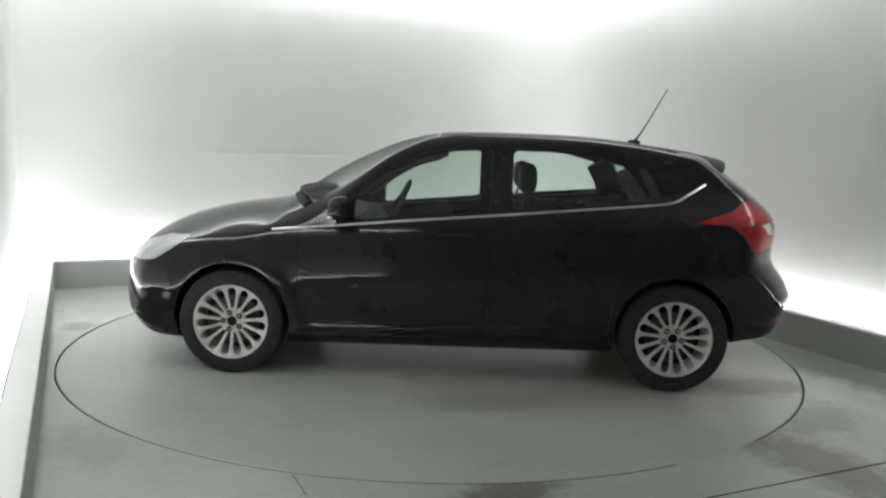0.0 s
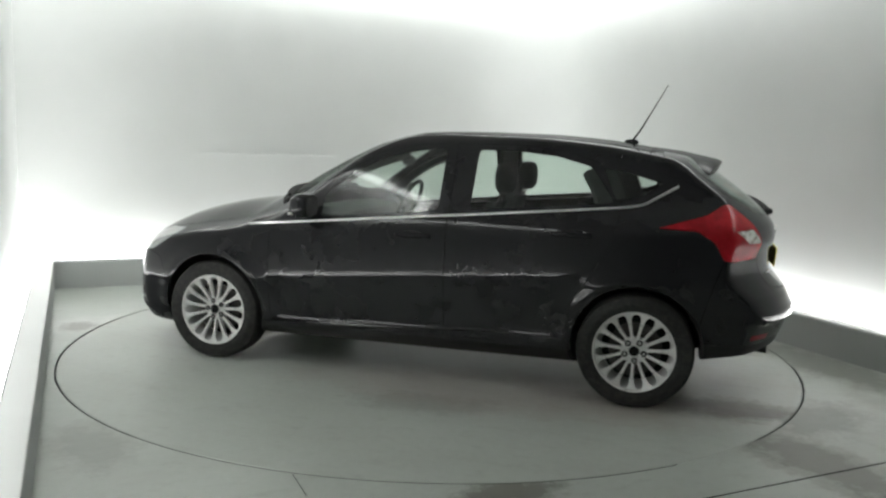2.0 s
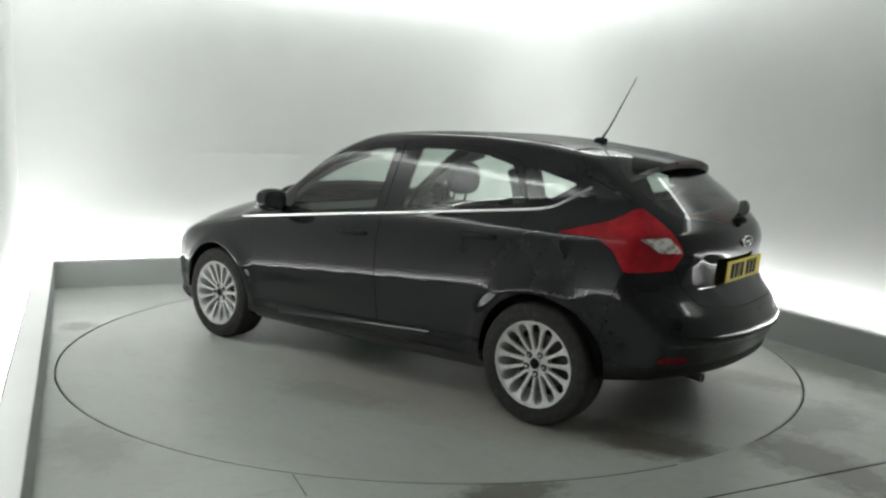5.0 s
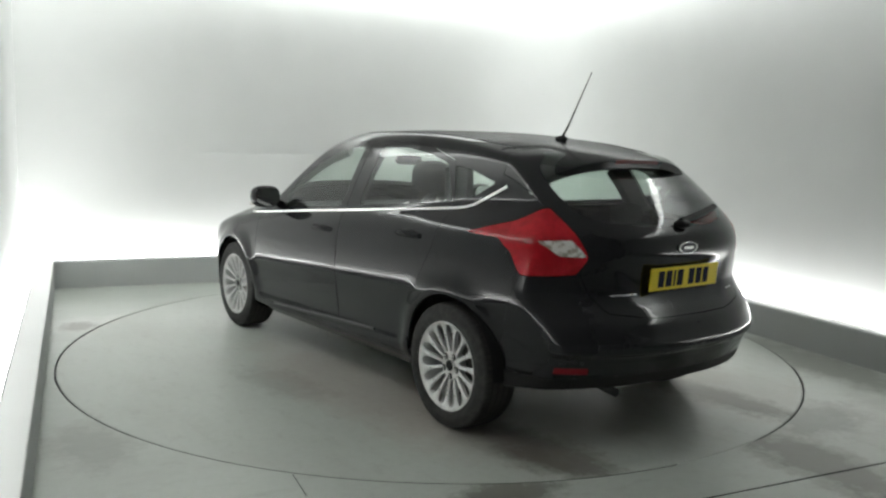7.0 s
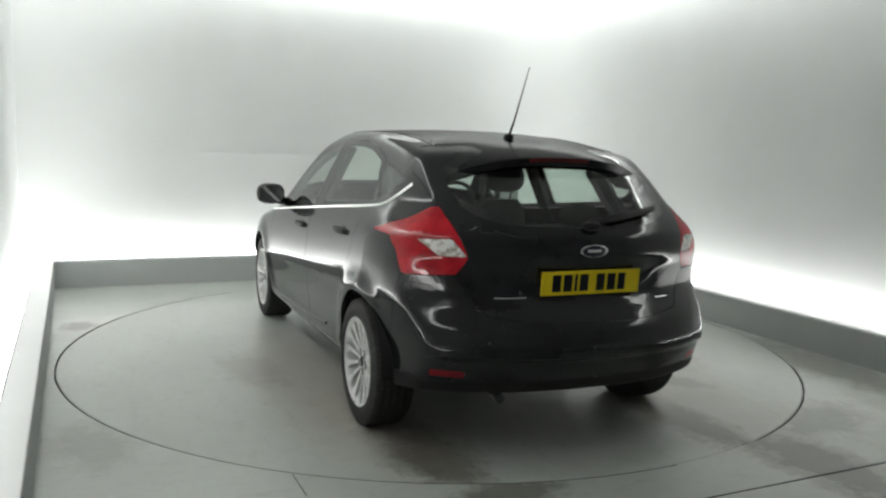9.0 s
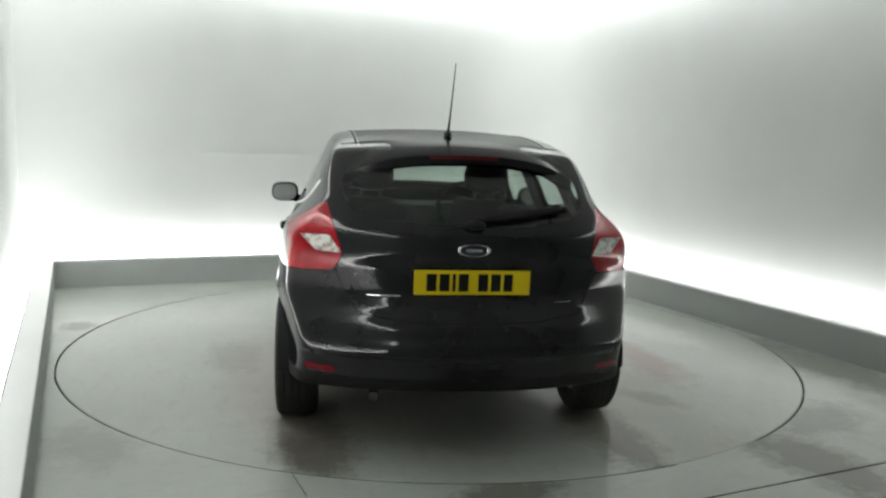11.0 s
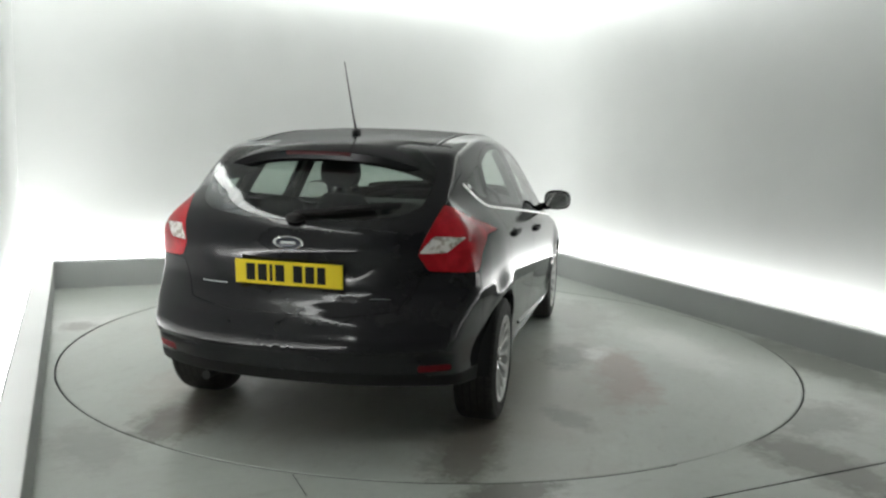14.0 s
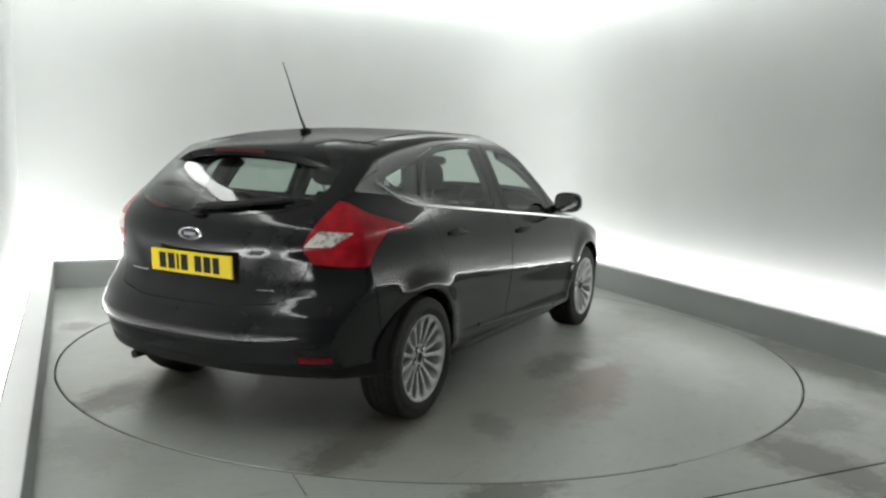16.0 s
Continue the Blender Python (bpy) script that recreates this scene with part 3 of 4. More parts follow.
def cut_shell():
    p = half_hull()
    n, m = p.shape[:2]
    idx = np.arange(n * m).reshape(n, m)
    f = np.stack([idx[:-1, :-1], idx[:-1, 1:], idx[1:, 1:], idx[1:, :-1]], -1).reshape(-1, 4)
    me = bpy.data.meshes.new("shell")
    me.from_pydata(p.reshape(-1, 3).tolist(), [], f.tolist())
    bm = bmesh.new()
    bm.from_mesh(me)
    bmesh.ops.remove_doubles(bm, verts=bm.verts, dist=2e-4)
    bmesh.ops.recalc_face_normals(bm, faces=bm.faces)
    if max(bm.faces, key=lambda q: q.calc_center_median().z).normal.z < 0:
        bmesh.ops.reverse_faces(bm, faces=bm.faces)
    for key, (ax, poly) in LINE.items():
        side = "SIDE" if ax == SIDE else "REAR" if ax == REAR else "TOP"
        ok = FIT[side]
        us, vs = [q[0] for q in poly], [q[1] for q in poly]
        pad = 0.05
        near = []
        for q in bm.faces:
            c = q.calc_center_median()
            if min(us) - pad < c[ax[0]] < max(us) + pad and min(vs) - pad < c[ax[1]] < max(vs) + pad and ok(c, q.normal):
                near.append(q)
        for i in range(len(poly)):
            (u0, v0), (u1, v1) = poly[i - 1], poly[i]
            if max(abs(u0 - u1), abs(v0 - v1)) < 1e-6:
                continue
            sel, rest = [], []
            for q in near:
                if not q.is_valid:
                    continue
                c = q.calc_center_median()
                if min(u0, u1) - pad < c[ax[0]] < max(u0, u1) + pad and min(v0, v1) - pad < c[ax[1]] < max(v0, v1) + pad:
                    sel.append(q)
                else:
                    rest.append(q)
            if not sel:
                continue
            co, no = Vector((0, 0, 0)), Vector((0, 0, 0))
            co[ax[0]], co[ax[1]] = u0, v0
            no[ax[0]], no[ax[1]] = v1 - v0, u0 - u1
            geom = list({v for q in sel for v in q.verts}) + list({e for q in sel for e in q.edges}) + sel
            got = bmesh.ops.bisect_plane(bm, geom=geom, dist=2e-4, plane_co=co, plane_no=no.normalized())
            near = rest + [g for g in got["geom"] if isinstance(g, bmesh.types.BMFace)]
    bm.normal_update()
    return bm


def panel_of(c, n):
    x, y, z = c

    def at(key):
        ax, poly = LINE[key]
        return inside(poly, c[ax[0]], c[ax[1]])
    if n.y > 0.2 and y > 0.4 and (math.hypot(x - HUB_X, z - HUB_Z) < ARCH_R or math.hypot(x + HUB_X, z - HUB_Z) < ARCH_R):
        return ""
    if math.hypot(x - HUB_X, z - HUB_Z) < ARCH_R and y > 0.5 or math.hypot(x + HUB_X, z - HUB_Z) < ARCH_R and y > 0.5:
        return ""
    if x > 0.05 and n.z > 0.2 and z > 0.6:
        if x < 1.1 and at("windscreen"):
            return "windscreen"
        if x > 0.9 and n.z > 0.35 and at("hood") and not (n.y > 0.22 and at("headlamp")):
            return "hood"
    if x < -1.40 and n.x < -0.12:
        if at("rear_window"):
            return "rear_window"
        if at("lamp_rear") and at("lamp_side"):
            return "lamp_white" if at("lamp_white") else "lamp_red"
        if at("tailgate"):
            return "tailgate"
        if at("reflector"):
            return "reflector"
        if at("valance") and z < 0.45:
            return "valance"
        if z < 0.832:
            return "rear_bumper" if n.y < 0.22 or at("bumper_side") else "quarter"
    if n.y > 0.22:
        for key in ("front_glass", "rear_glass", "quarter_glass", "front_door", "rear_door", "headlamp"):
            if at(key):
                return key
        if x < -1.3 and at("lamp_side") and at("lamp_rear"):
            return "lamp_red"
        if at("bumper_side"):
            return "rear_bumper"
        if at("front_bumper"):
            return "front_bumper"
        if at("sill"):
            return "sill"
        if x > 0.90 and z < 1.0:
            return "front_wing"
    if n.z < -0.5 and z < 0.3:
        return "underbody"
    if x > 1.6 and z < 0.66:
        return "front_bumper"
    if n.z > 0.5 and z > 1.2 and at("roof"):
        return "roof"
    return "quarter"


def shell_panels():
    bm = cut_shell()
    groups = {}
    for q in bm.faces:
        if q.calc_area() < 1e-9:
            continue
        key = panel_of(q.calc_center_median(), q.normal)
        if key:
            groups.setdefault(key, []).append([tuple(v.co) for v in q.verts])
    bm.free()
    return groups


def panel_mesh(name, polys, mirrored, both, shrink, depth):
    """One panel's mesh on the outer shape, with its edges turned in."""
    at, pts, faces = {}, [], []
    for poly in polys:
        f = []
        for co in poly:
            k = (round(co[0], 4), round(co[1], 4), round(co[2], 4))
            if k not in at:
                at[k] = len(pts)
                pts.append(co)
            if not f or at[k] != f[-1]:
                f.append(at[k])
        if len(f) > 2 and f[0] == f[-1]:
            f = f[:-1]
        if len(set(f)) > 2 and len(set(f)) == len(f):
            faces.append(f)
    p = np.array(pts)
    mid = np.abs(p[:, 1]) < 1e-3
    p = settle(p)
    p[mid, 1] = 0
    nrm = hull_normal(p)
    nrm[mid, 1] = 0
    nrm /= np.linalg.norm(nrm, axis=1, keepdims=True)
    use = {}
    for i, f in enumerate(faces):
        for a, b in zip(f, f[1:] + f[:1]):
            use.setdefault((min(a, b), max(a, b)), []).append((a, b, i))
    edge = [u[0] for u in use.values() if len(u) == 1 and not (mid[u[0][0]] and mid[u[0][1]])]
    push = np.zeros_like(p)
    for a, b, i in edge:
        d = p[b] - p[a]
        w = np.cross(nrm[a], d)
        w /= max(np.linalg.norm(w), 1e-9)
        cen = p[faces[i]].mean(0)
        if w @ (cen - (p[a] + p[b]) / 2) < 0:
            w = -w
        push[a] += w
        push[b] += w
    ln = np.linalg.norm(push, axis=1, keepdims=True)
    p = p + push / np.maximum(ln, 1e-9) * (ln > 1e-6) * shrink * np.where(mid, 0, 1)[:, None]
    rim = {}
    allp, alln = [tuple(q) for q in p], [tuple(q) for q in nrm]
    skirt = []
    if depth > 0:
        for a, b, i in edge:
            for v in (a, b):
                if v not in rim:
                    rim[v] = len(allp)
                    allp.append(tuple(p[v] - nrm[v] * depth))
                    alln.append((0, 0, 0))
            skirt.append([b, a, rim[a], rim[b]])
    base = faces + skirt
    flat = [False] * len(faces) + [True] * len(skirt)
    P, N, F, L = [], [], [], []
    for s in ((1, -1) if both else (-1,) if mirrored else (1,)):
        off = len(P)
        P += [(q[0], q[1] * s, q[2]) for q in allp]
        N += [(q[0], q[1] * s, q[2]) for q in alln]
        for f, fl in zip(base, flat):
            F.append([off + v for v in (f if s > 0 else f[::-1])])
            L.append(fl)
    me = bpy.data.meshes.new(name)
    me.from_pydata(P, [], F)
    me.polygons.foreach_set("use_smooth", [True] * len(F))
    loops = []
    for poly, fl in zip(me.polygons, L):
        loops += [(0, 0, 0) if fl else N[v] for v in poly.vertices]
    me.normals_split_custom_set(loops)
    me.update()
    return me


car = tagged(new("car"), "glossy black five-door hatchback car standing on the turntable", "car")
BASE = pose(CAR_X, CAR_Y, 0.014)


def car_part(name, data, mat, label="", parent=None, smooth=False, m=None):
    if isinstance(data, bmesh.types.BMesh):
        return part(name, data, mat, parent or car, label, smooth, m if m is not None else (BASE if parent is None else None))
    data.materials.append(mat)
    ob = new(name, data)
    ob.parent = parent or car
    ob.matrix_basis = m if m is not None else (BASE if parent is None else Matrix())
    if label:
        tagged(ob, label)
    return ob


PANELS = shell_panels()
WHOLE = {"tailgate": ("tailgate", PAINT, "glossy black tailgate"), "rear_window": ("rear_window", GLASS_REAR, "tinted rear window glass"),
         "rear_bumper": ("rear_bumper", PAINT, ""), "valance": ("rear_valance", PLASTIC, "matt black plastic valance"), "roof": ("roof", PAINT_DULL, "dull black roof panel"),
         "hood": ("hood", PAINT, ""), "windscreen": ("windscreen", GLASS_FRONT, "tinted windscreen glass"), "front_bumper": ("front_bumper", PAINT, ""),
         "underbody": ("underbody", PLASTIC, "black underbody")}
PAIRED = {"quarter": ("rear_quarter_panel", PAINT, ""), "front_wing": ("front_wing", PAINT, ""), "front_door": ("front_door", PAINT, ""),
          "rear_door": ("rear_door", PAINT, ""), "front_glass": ("front_side_window", GLASS, "tinted door glass"),
          "rear_glass": ("rear_side_window", GLASS, "tinted door glass"), "quarter_glass": ("quarter_window", GLASS, "small tinted quarter glass"),
          "lamp_red": ("tail_lamp", RED_LENS, "bright red tail lamp lens"), "headlamp": ("headlamp", HEAD_LENS, "clear headlamp"),
          "reflector": ("rear_reflector", RED_DEEP, "dark red reflector"), "sill": ("sill", PAINT, "")}
made = {}
for key, (name, mat, label) in WHOLE.items():
    glass = "Glass" in mat.name or "glass" in mat.name
    made[key] = car_part(name, panel_mesh(name, PANELS[key], False, True, 0.0 if glass else 0.0018, 0.0 if glass else 0.016), mat, label)
for key, (name, mat, label) in PAIRED.items():
    for s in (False, True):
        glass = "glass" in mat.name
        made[key, s] = car_part(name, panel_mesh(name, PANELS[key], s, False, 0.0 if glass else 0.0015, 0.0 if glass else 0.014), mat, label)
for s in (False, True):
    car_part("reversing_lamp", panel_mesh("reversing_lamp", PANELS["lamp_white"], s, False, 0.001, 0.012), CLEAR_LENS, "clear reversing lamp lens",
             made["lamp_red", s])


# ---------------------------------------------------------------- points on the outer shape
def find(o, d, far=1.6):
    """Where a ray from outside meets the outer shape: the place and the normal."""
    o, d = np.array(o, float), np.array(d, float)
    ts = np.linspace(0, far, 200)
    v = hull(o + d * ts[:, None])
    i = int(np.argmax(v < 0))
    lo, hi = ts[max(i - 1, 0)], ts[i]
    for _ in range(30):
        mid = (lo + hi) / 2
        if hull((o + d * mid)[None])[0] < 0:
            hi = mid
        else:
            lo = mid
    p = o + d * hi
    return Vector(p), Vector(hull_normal(p[None])[0])


def on_side(x, z, s=1):
    p, n = find((x, 1.2, z), (0, -1, 0))
    return Vector((p.x, p.y * s, p.z)), Vector((n.x, n.y * s, n.z))


def on_rear(y, z):
    return find((-2.6, y, z), (1, 0, 0))


def on_top(x, y):
    return find((x, y, 1.9), (0, 0, -1))


def ribbon(pts, normals, width, lift, thick, crown=0.001):
    """A raised strip along points of a surface."""
    bm = bmesh.new()
    rows = []
    for i, (p, n) in enumerate(zip(pts, normals)):
        d = (pts[min(i + 1, len(pts) - 1)] - pts[max(i - 1, 0)]).normalized()
        w = n.cross(d).normalized()
        h = width / 2
        lo, hi = p + n * (lift - thick), p + n * lift
        rows.append([bm.verts.new(q) for q in (lo - w * h, hi - w * h * 0.8, hi + n * crown, hi + w * h * 0.8, lo + w * h)])
    for a, b in zip(rows, rows[1:]):
        for k in range(4):
            bm.faces.new([a[k], a[k + 1], b[k + 1], b[k]])
    bm.faces.new(rows[0])
    bm.faces.new(rows[-1])
    bmesh.ops.recalc_face_normals(bm, faces=bm.faces)
    return bm


def spread(pts, n):
    """n points along a smooth line through a few."""
    pts = [Vector(p) for p in pts]
    s = np.cumsum([0] + [(b - a).length for a, b in zip(pts, pts[1:])])
    q = np.linspace(0, s[-1], n)
    return list(zip(*[curve(q, s, [p[i] for p in pts]) for i in range(len(pts[0]))]))


# ---------------------------------------------------------------- wheels
def tyre_mesh():
    bm = lathe(bmesh.new(), [(0.214, -0.10), (0.225, -0.108), (0.27, -0.112), (0.30, -0.106), (0.314, -0.095), (0.3195, -0.075), (0.3215, -0.04), (0.322, 0.0),
                             (0.3215, 0.04), (0.3195, 0.070), (0.314, 0.087), (0.300, 0.0965), (0.298, 0.0955), (0.290, 0.0985), (0.27, 0.102), (0.25, 0.1025), (0.247, 0.1005),
                             (0.238, 0.1005), (0.232, 0.0985), (0.222, 0.094), (0.214, 0.088)], 96)
    # tread grooves
    for f in bm.faces:
        f.smooth = True
    return bm


def groove_mesh():
    bm = bmesh.new()
    for y in (-0.055, -0.018, 0.018, 0.055):
        lathe(bm, [(0.3213, y - 0.004), (0.3224, y - 0.0035), (0.3224, y + 0.0035), (0.3213, y + 0.004)], 96)
    n = 72
    for i in range(n):
        for y0, y1 in ((-0.098, -0.062), (0.058, 0.090)):
            a = 2 * math.pi * (i + (0.5 if y0 > 0 else 0)) / n
            r0, r1 = (0.3228, 0.3165)
            ra, rb = (r0, r1) if y0 > 0 else (r1, r0)
            q = []
            for y, r in ((y0, ra), (y1, rb)):
                for da in (-0.006, 0.006):
                    q.append(bm.verts.new((r * math.cos(a + da), y, r * math.sin(a + da))))
            bm.faces.new([q[0], q[1], q[3], q[2]])
    return bm


def rim_mesh():
    return lathe(bmesh.new(), [(0.19, -0.09), (0.196, -0.02), (0.198, 0.03), (0.204, 0.062), (0.209, 0.082), (0.214, 0.093), (0.222, 0.0985), (0.2265, 0.098),
                               (0.2270, 0.094), (0.222, 0.088), (0.212, -0.09)], 96)


def spoke_mesh():
    """One tapered spoke that forks softly into the rim, along +x, outer face to +y."""
    bm = bmesh.new()
    rows = []
    for r, w, y, t in ((0.045, 0.0092, 0.058, 0.03), (0.075, 0.0086, 0.066, 0.03), (0.11, 0.0086, 0.073, 0.028), (0.15, 0.0098, 0.0785, 0.026), (0.18, 0.0130, 0.082, 0.024),
                       (0.195, 0.0185, 0.085, 0.022), (0.206, 0.0300, 0.089, 0.02), (0.212, 0.0430, 0.0915, 0.02)):
        rows.append([bm.verts.new((r, yy, ww)) for yy, ww in ((y - t, -w * 0.7), (y - 0.004, -w), (y, -w * 0.72), (y + 0.0015, 0), (y, w * 0.72), (y - 0.004, w), (y - t, w * 0.7))])
    for a, b in zip(rows, rows[1:]):
        for k in range(6):
            bm.faces.new([a[k], a[k + 1], b[k + 1], b[k]])
    bm.faces.new(rows[0])
    bm.faces.new(rows[-1])
    bmesh.ops.recalc_face_normals(bm, faces=bm.faces)
    return soften(bm)


def mesh_of(name, bm, mat):
    me = bpy.data.meshes.new(name)
    bm.to_mesh(me)
    bm.free()
    me.materials.append(mat)
    return me


def child(name, me, parent, m):
    ob = new(name, me)
    ob.parent = parent
    ob.matrix_basis = m
    return ob


def smoothed(bm):
    return soften(bm)


M_TYRE = mesh_of("tyre", tyre_mesh(), TYRE)
M_GROOVE = mesh_of("tread", groove_mesh(), PLASTIC)
M_RIM = mesh_of("rim", smoothed(rim_mesh()), ALLOY)
M_SPOKE = mesh_of("spoke", spoke_mesh(), ALLOY)
M_HUB = mesh_of("hub", smoothed(lathe(bmesh.new(), [(0.03, 0.02), (0.078, 0.025), (0.076, 0.056), (0.066, 0.064), (0.050, 0.066), (0.038, 0.060), (0.0001, 0.059)], 40)), ALLOY)
M_CAP = mesh_of("centre_cap", smoothed(lathe(bmesh.new(), [(0.030, 0.055), (0.030, 0.066), (0.026, 0.069), (0.0001, 0.070)], 28)), INK)
M_CAPRING = mesh_of("cap_ring", smoothed(lathe(bmesh.new(), [(0.027, 0.0675), (0.0275, 0.0705), (0.0305, 0.0705), (0.032, 0.064)], 28)), CHROME)
M_NUT = mesh_of("wheel_nut", lathe(bmesh.new(), [(0.011, 0.0), (0.011, 0.014), (0.0085, 0.018), (0.0001, 0.018)], 6), CHROME)
# flat dark disc drawn for the shade in a nut's pocket
M_POCKET_SHADE = mesh_of("nut_pocket_shade", lathe(bmesh.new(), [(0.0175, 0.0026), (0.0001, 0.0026)], 16), PLASTIC)
M_BRAKE = mesh_of("brake_disc", lathe(bmesh.new(), [(0.06, 0.0), (0.148, 0.0), (0.148, -0.022), (0.06, -0.022)], 48), STEEL)
M_BACKING = mesh_of("brake_shield", lathe(bmesh.new(), [(0.0001, -0.05), (0.19, -0.05), (0.19, -0.06)], 40), PLASTIC)


def caliper_mesh():
    bm = bmesh.new()
    rows = []
    for i in range(7):
        a = math.radians(-32 + 64 * i / 6)
        rows.append([bm.verts.new((r * math.cos(a), y, r * math.sin(a))) for r, y in ((0.10, -0.03), (0.10, 0.02), (0.16, 0.02), (0.165, -0.03))])
    for a, b in zip(rows, rows[1:]):
        for k in range(4):
            bm.faces.new([a[k], a[(k + 1) % 4], b[(k + 1) % 4], b[k]])
    bm.faces.new(rows[0])
    bm.faces.new(rows[-1])
    bmesh.ops.recalc_face_normals(bm, faces=bm.faces)
    return bm


M_CALIPER = mesh_of("brake_caliper", caliper_mesh(), STEEL)
for hx in (HUB_X, -HUB_X):
    for s in (1, -1):
        face = 0.784
        wheel = child("wheel", M_RIM, car, pose(CAR_X + hx, CAR_Y + s * face, 0.318, 0, (17 if hx > 0 else 41) * s, 0 if s > 0 else 180))
        tagged(wheel, "silver alloy wheel with fifteen slim spokes")
        I = Matrix()
        tagged(child("tyre", M_TYRE, wheel, I), "black rubber tyre")
        child("tread", M_GROOVE, wheel, I)
        child("hub", M_HUB, wheel, I)
        child("centre_cap", M_CAP, wheel, I)
        child("cap_ring", M_CAPRING, wheel, I)
        child("brake_disc", M_BRAKE, wheel, I)
        child("brake_shield", M_BACKING, wheel, I)
        child("brake_caliper", M_CALIPER, wheel, pose(0, 0, 0, 0, 20, 0))
        for k in range(15):
            child("spoke", M_SPOKE, wheel, pose(0, 0, 0, 0, 24 * k, 0))
        for k in range(5):
            a = math.radians(72 * k + 18)
            q = (0.054 * math.cos(a), 0, 0.054 * math.sin(a))
            child("nut_pocket_shade", M_POCKET_SHADE, wheel, pose(q[0], 0.0645, q[2]))
            child("wheel_nut", M_NUT, wheel, pose(q[0], 0.058, q[2]))
        # arch liner
        bm = bmesh.new()
        n = 36
        rows = []
        for i in range(n + 1):
            a = math.radians(-2 + 184 * i / n)
            rows.append([bm.verts.new((hx + r * math.cos(a), s * y, HUB_Z + r * math.sin(a))) for r, y in ((0.353, 0.868), (0.366, 0.82), (0.372, 0.52), (0.05, 0.515))])
        for a, b in zip(rows, rows[1:]):
            for k in range(3):
                bm.faces.new([a[k], a[k + 1], b[k + 1], b[k]])
        car_part("wheel_arch_liner", bm, PLASTIC, smooth=True)


# ---------------------------------------------------------------- trim on the outside
def chrome_strip(s):
    line = [(1.085, 0.872), (0.70, 0.908), (0.25, 0.952), (-0.22, 0.995), (-0.70, 1.040), (-1.12, 1.079), (-1.25, 1.093), (-1.32, 1.108), (-1.38, 1.142), (-1.50, 1.214)]
    got = [on_side(x, z, s) for x, z in spread(line, 70)]
    return ribbon([g[0] for g in got], [g[1] for g in got], 0.017, 0.004, 0.008, 0.0055)


def door_handle(s, x0, x1, z):
    bm = bmesh.new()
    n = 12
    rows = []
    for i in range(n + 1):
        t = i / n
        p, nn = on_side(x0 + (x1 - x0) * t, z, s)
        lift = 0.002 + 0.018 * math.sin(math.pi * t) ** 0.5
        h = 0.013 + 0.004 * math.sin(math.pi * t)
        c = p + nn * lift
        rows.append([bm.verts.new(c + Vector((0, 0, dz)) + nn * dn) for dz, dn in ((-h, 0), (-h * 0.7, 0.008), (h * 0.6, 0.009), (h, 0.0), (h * 0.6, -0.008), (-h * 0.7, -0.008))])
    for a, b in zip(rows, rows[1:]):
        for k in range(6):
            bm.faces.new([a[k], a[(k + 1) % 6], b[(k + 1) % 6], b[k]])
    bm.faces.new(rows[0])
    bm.faces.new(rows[-1])
    bmesh.ops.recalc_face_normals(bm, faces=bm.faces)
    return soften(bm, 2.0)


def blob(rx, ry, rz, c, power=2.6, nu=24, nv=16):
    """A rounded body, between an egg and a box."""
    bm = bmesh.new()
    bmesh.ops.create_uvsphere(bm, u_segments=nu, v_segments=nv, radius=1)
    for v in bm.verts:
        d = v.co
        k = (abs(d.x) ** power + abs(d.y) ** power + abs(d.z) ** power) ** (-1 / power)
        v.co = Vector((c[0] + d.x * k * rx, c[1] + d.y * k * ry, c[2] + d.z * k * rz))
    return smoothed(bm)


def mirror_body(s):
    bm = blob(0.074, 0.098, 0.073, (0.0, 0.0, 0.0), 2.9)
    for v in bm.verts:
        t = v.co.x / 0.075
        v.co.y *= 1 - 0.10 * max(t, 0)
        v.co.z *= 1 - 0.16 * max(t, 0)
        if v.co.x < -0.055:
            v.co.x = -0.055
    return bm


def mirror_glass(s):
    bm = bmesh.new()
    n = 28
    q = []
    for i in range(n):
        a = 2 * math.pi * i / n
        c, d = math.cos(a), math.sin(a)
        k = (abs(c) ** 3 + abs(d) ** 3) ** (-1 / 3)
        q.append(bm.verts.new((-0.0575, c * k * 0.083, d * k * 0.059)))
    bm.faces.new(q)
    bmesh.ops.recalc_face_normals(bm, faces=bm.faces)
    return bm


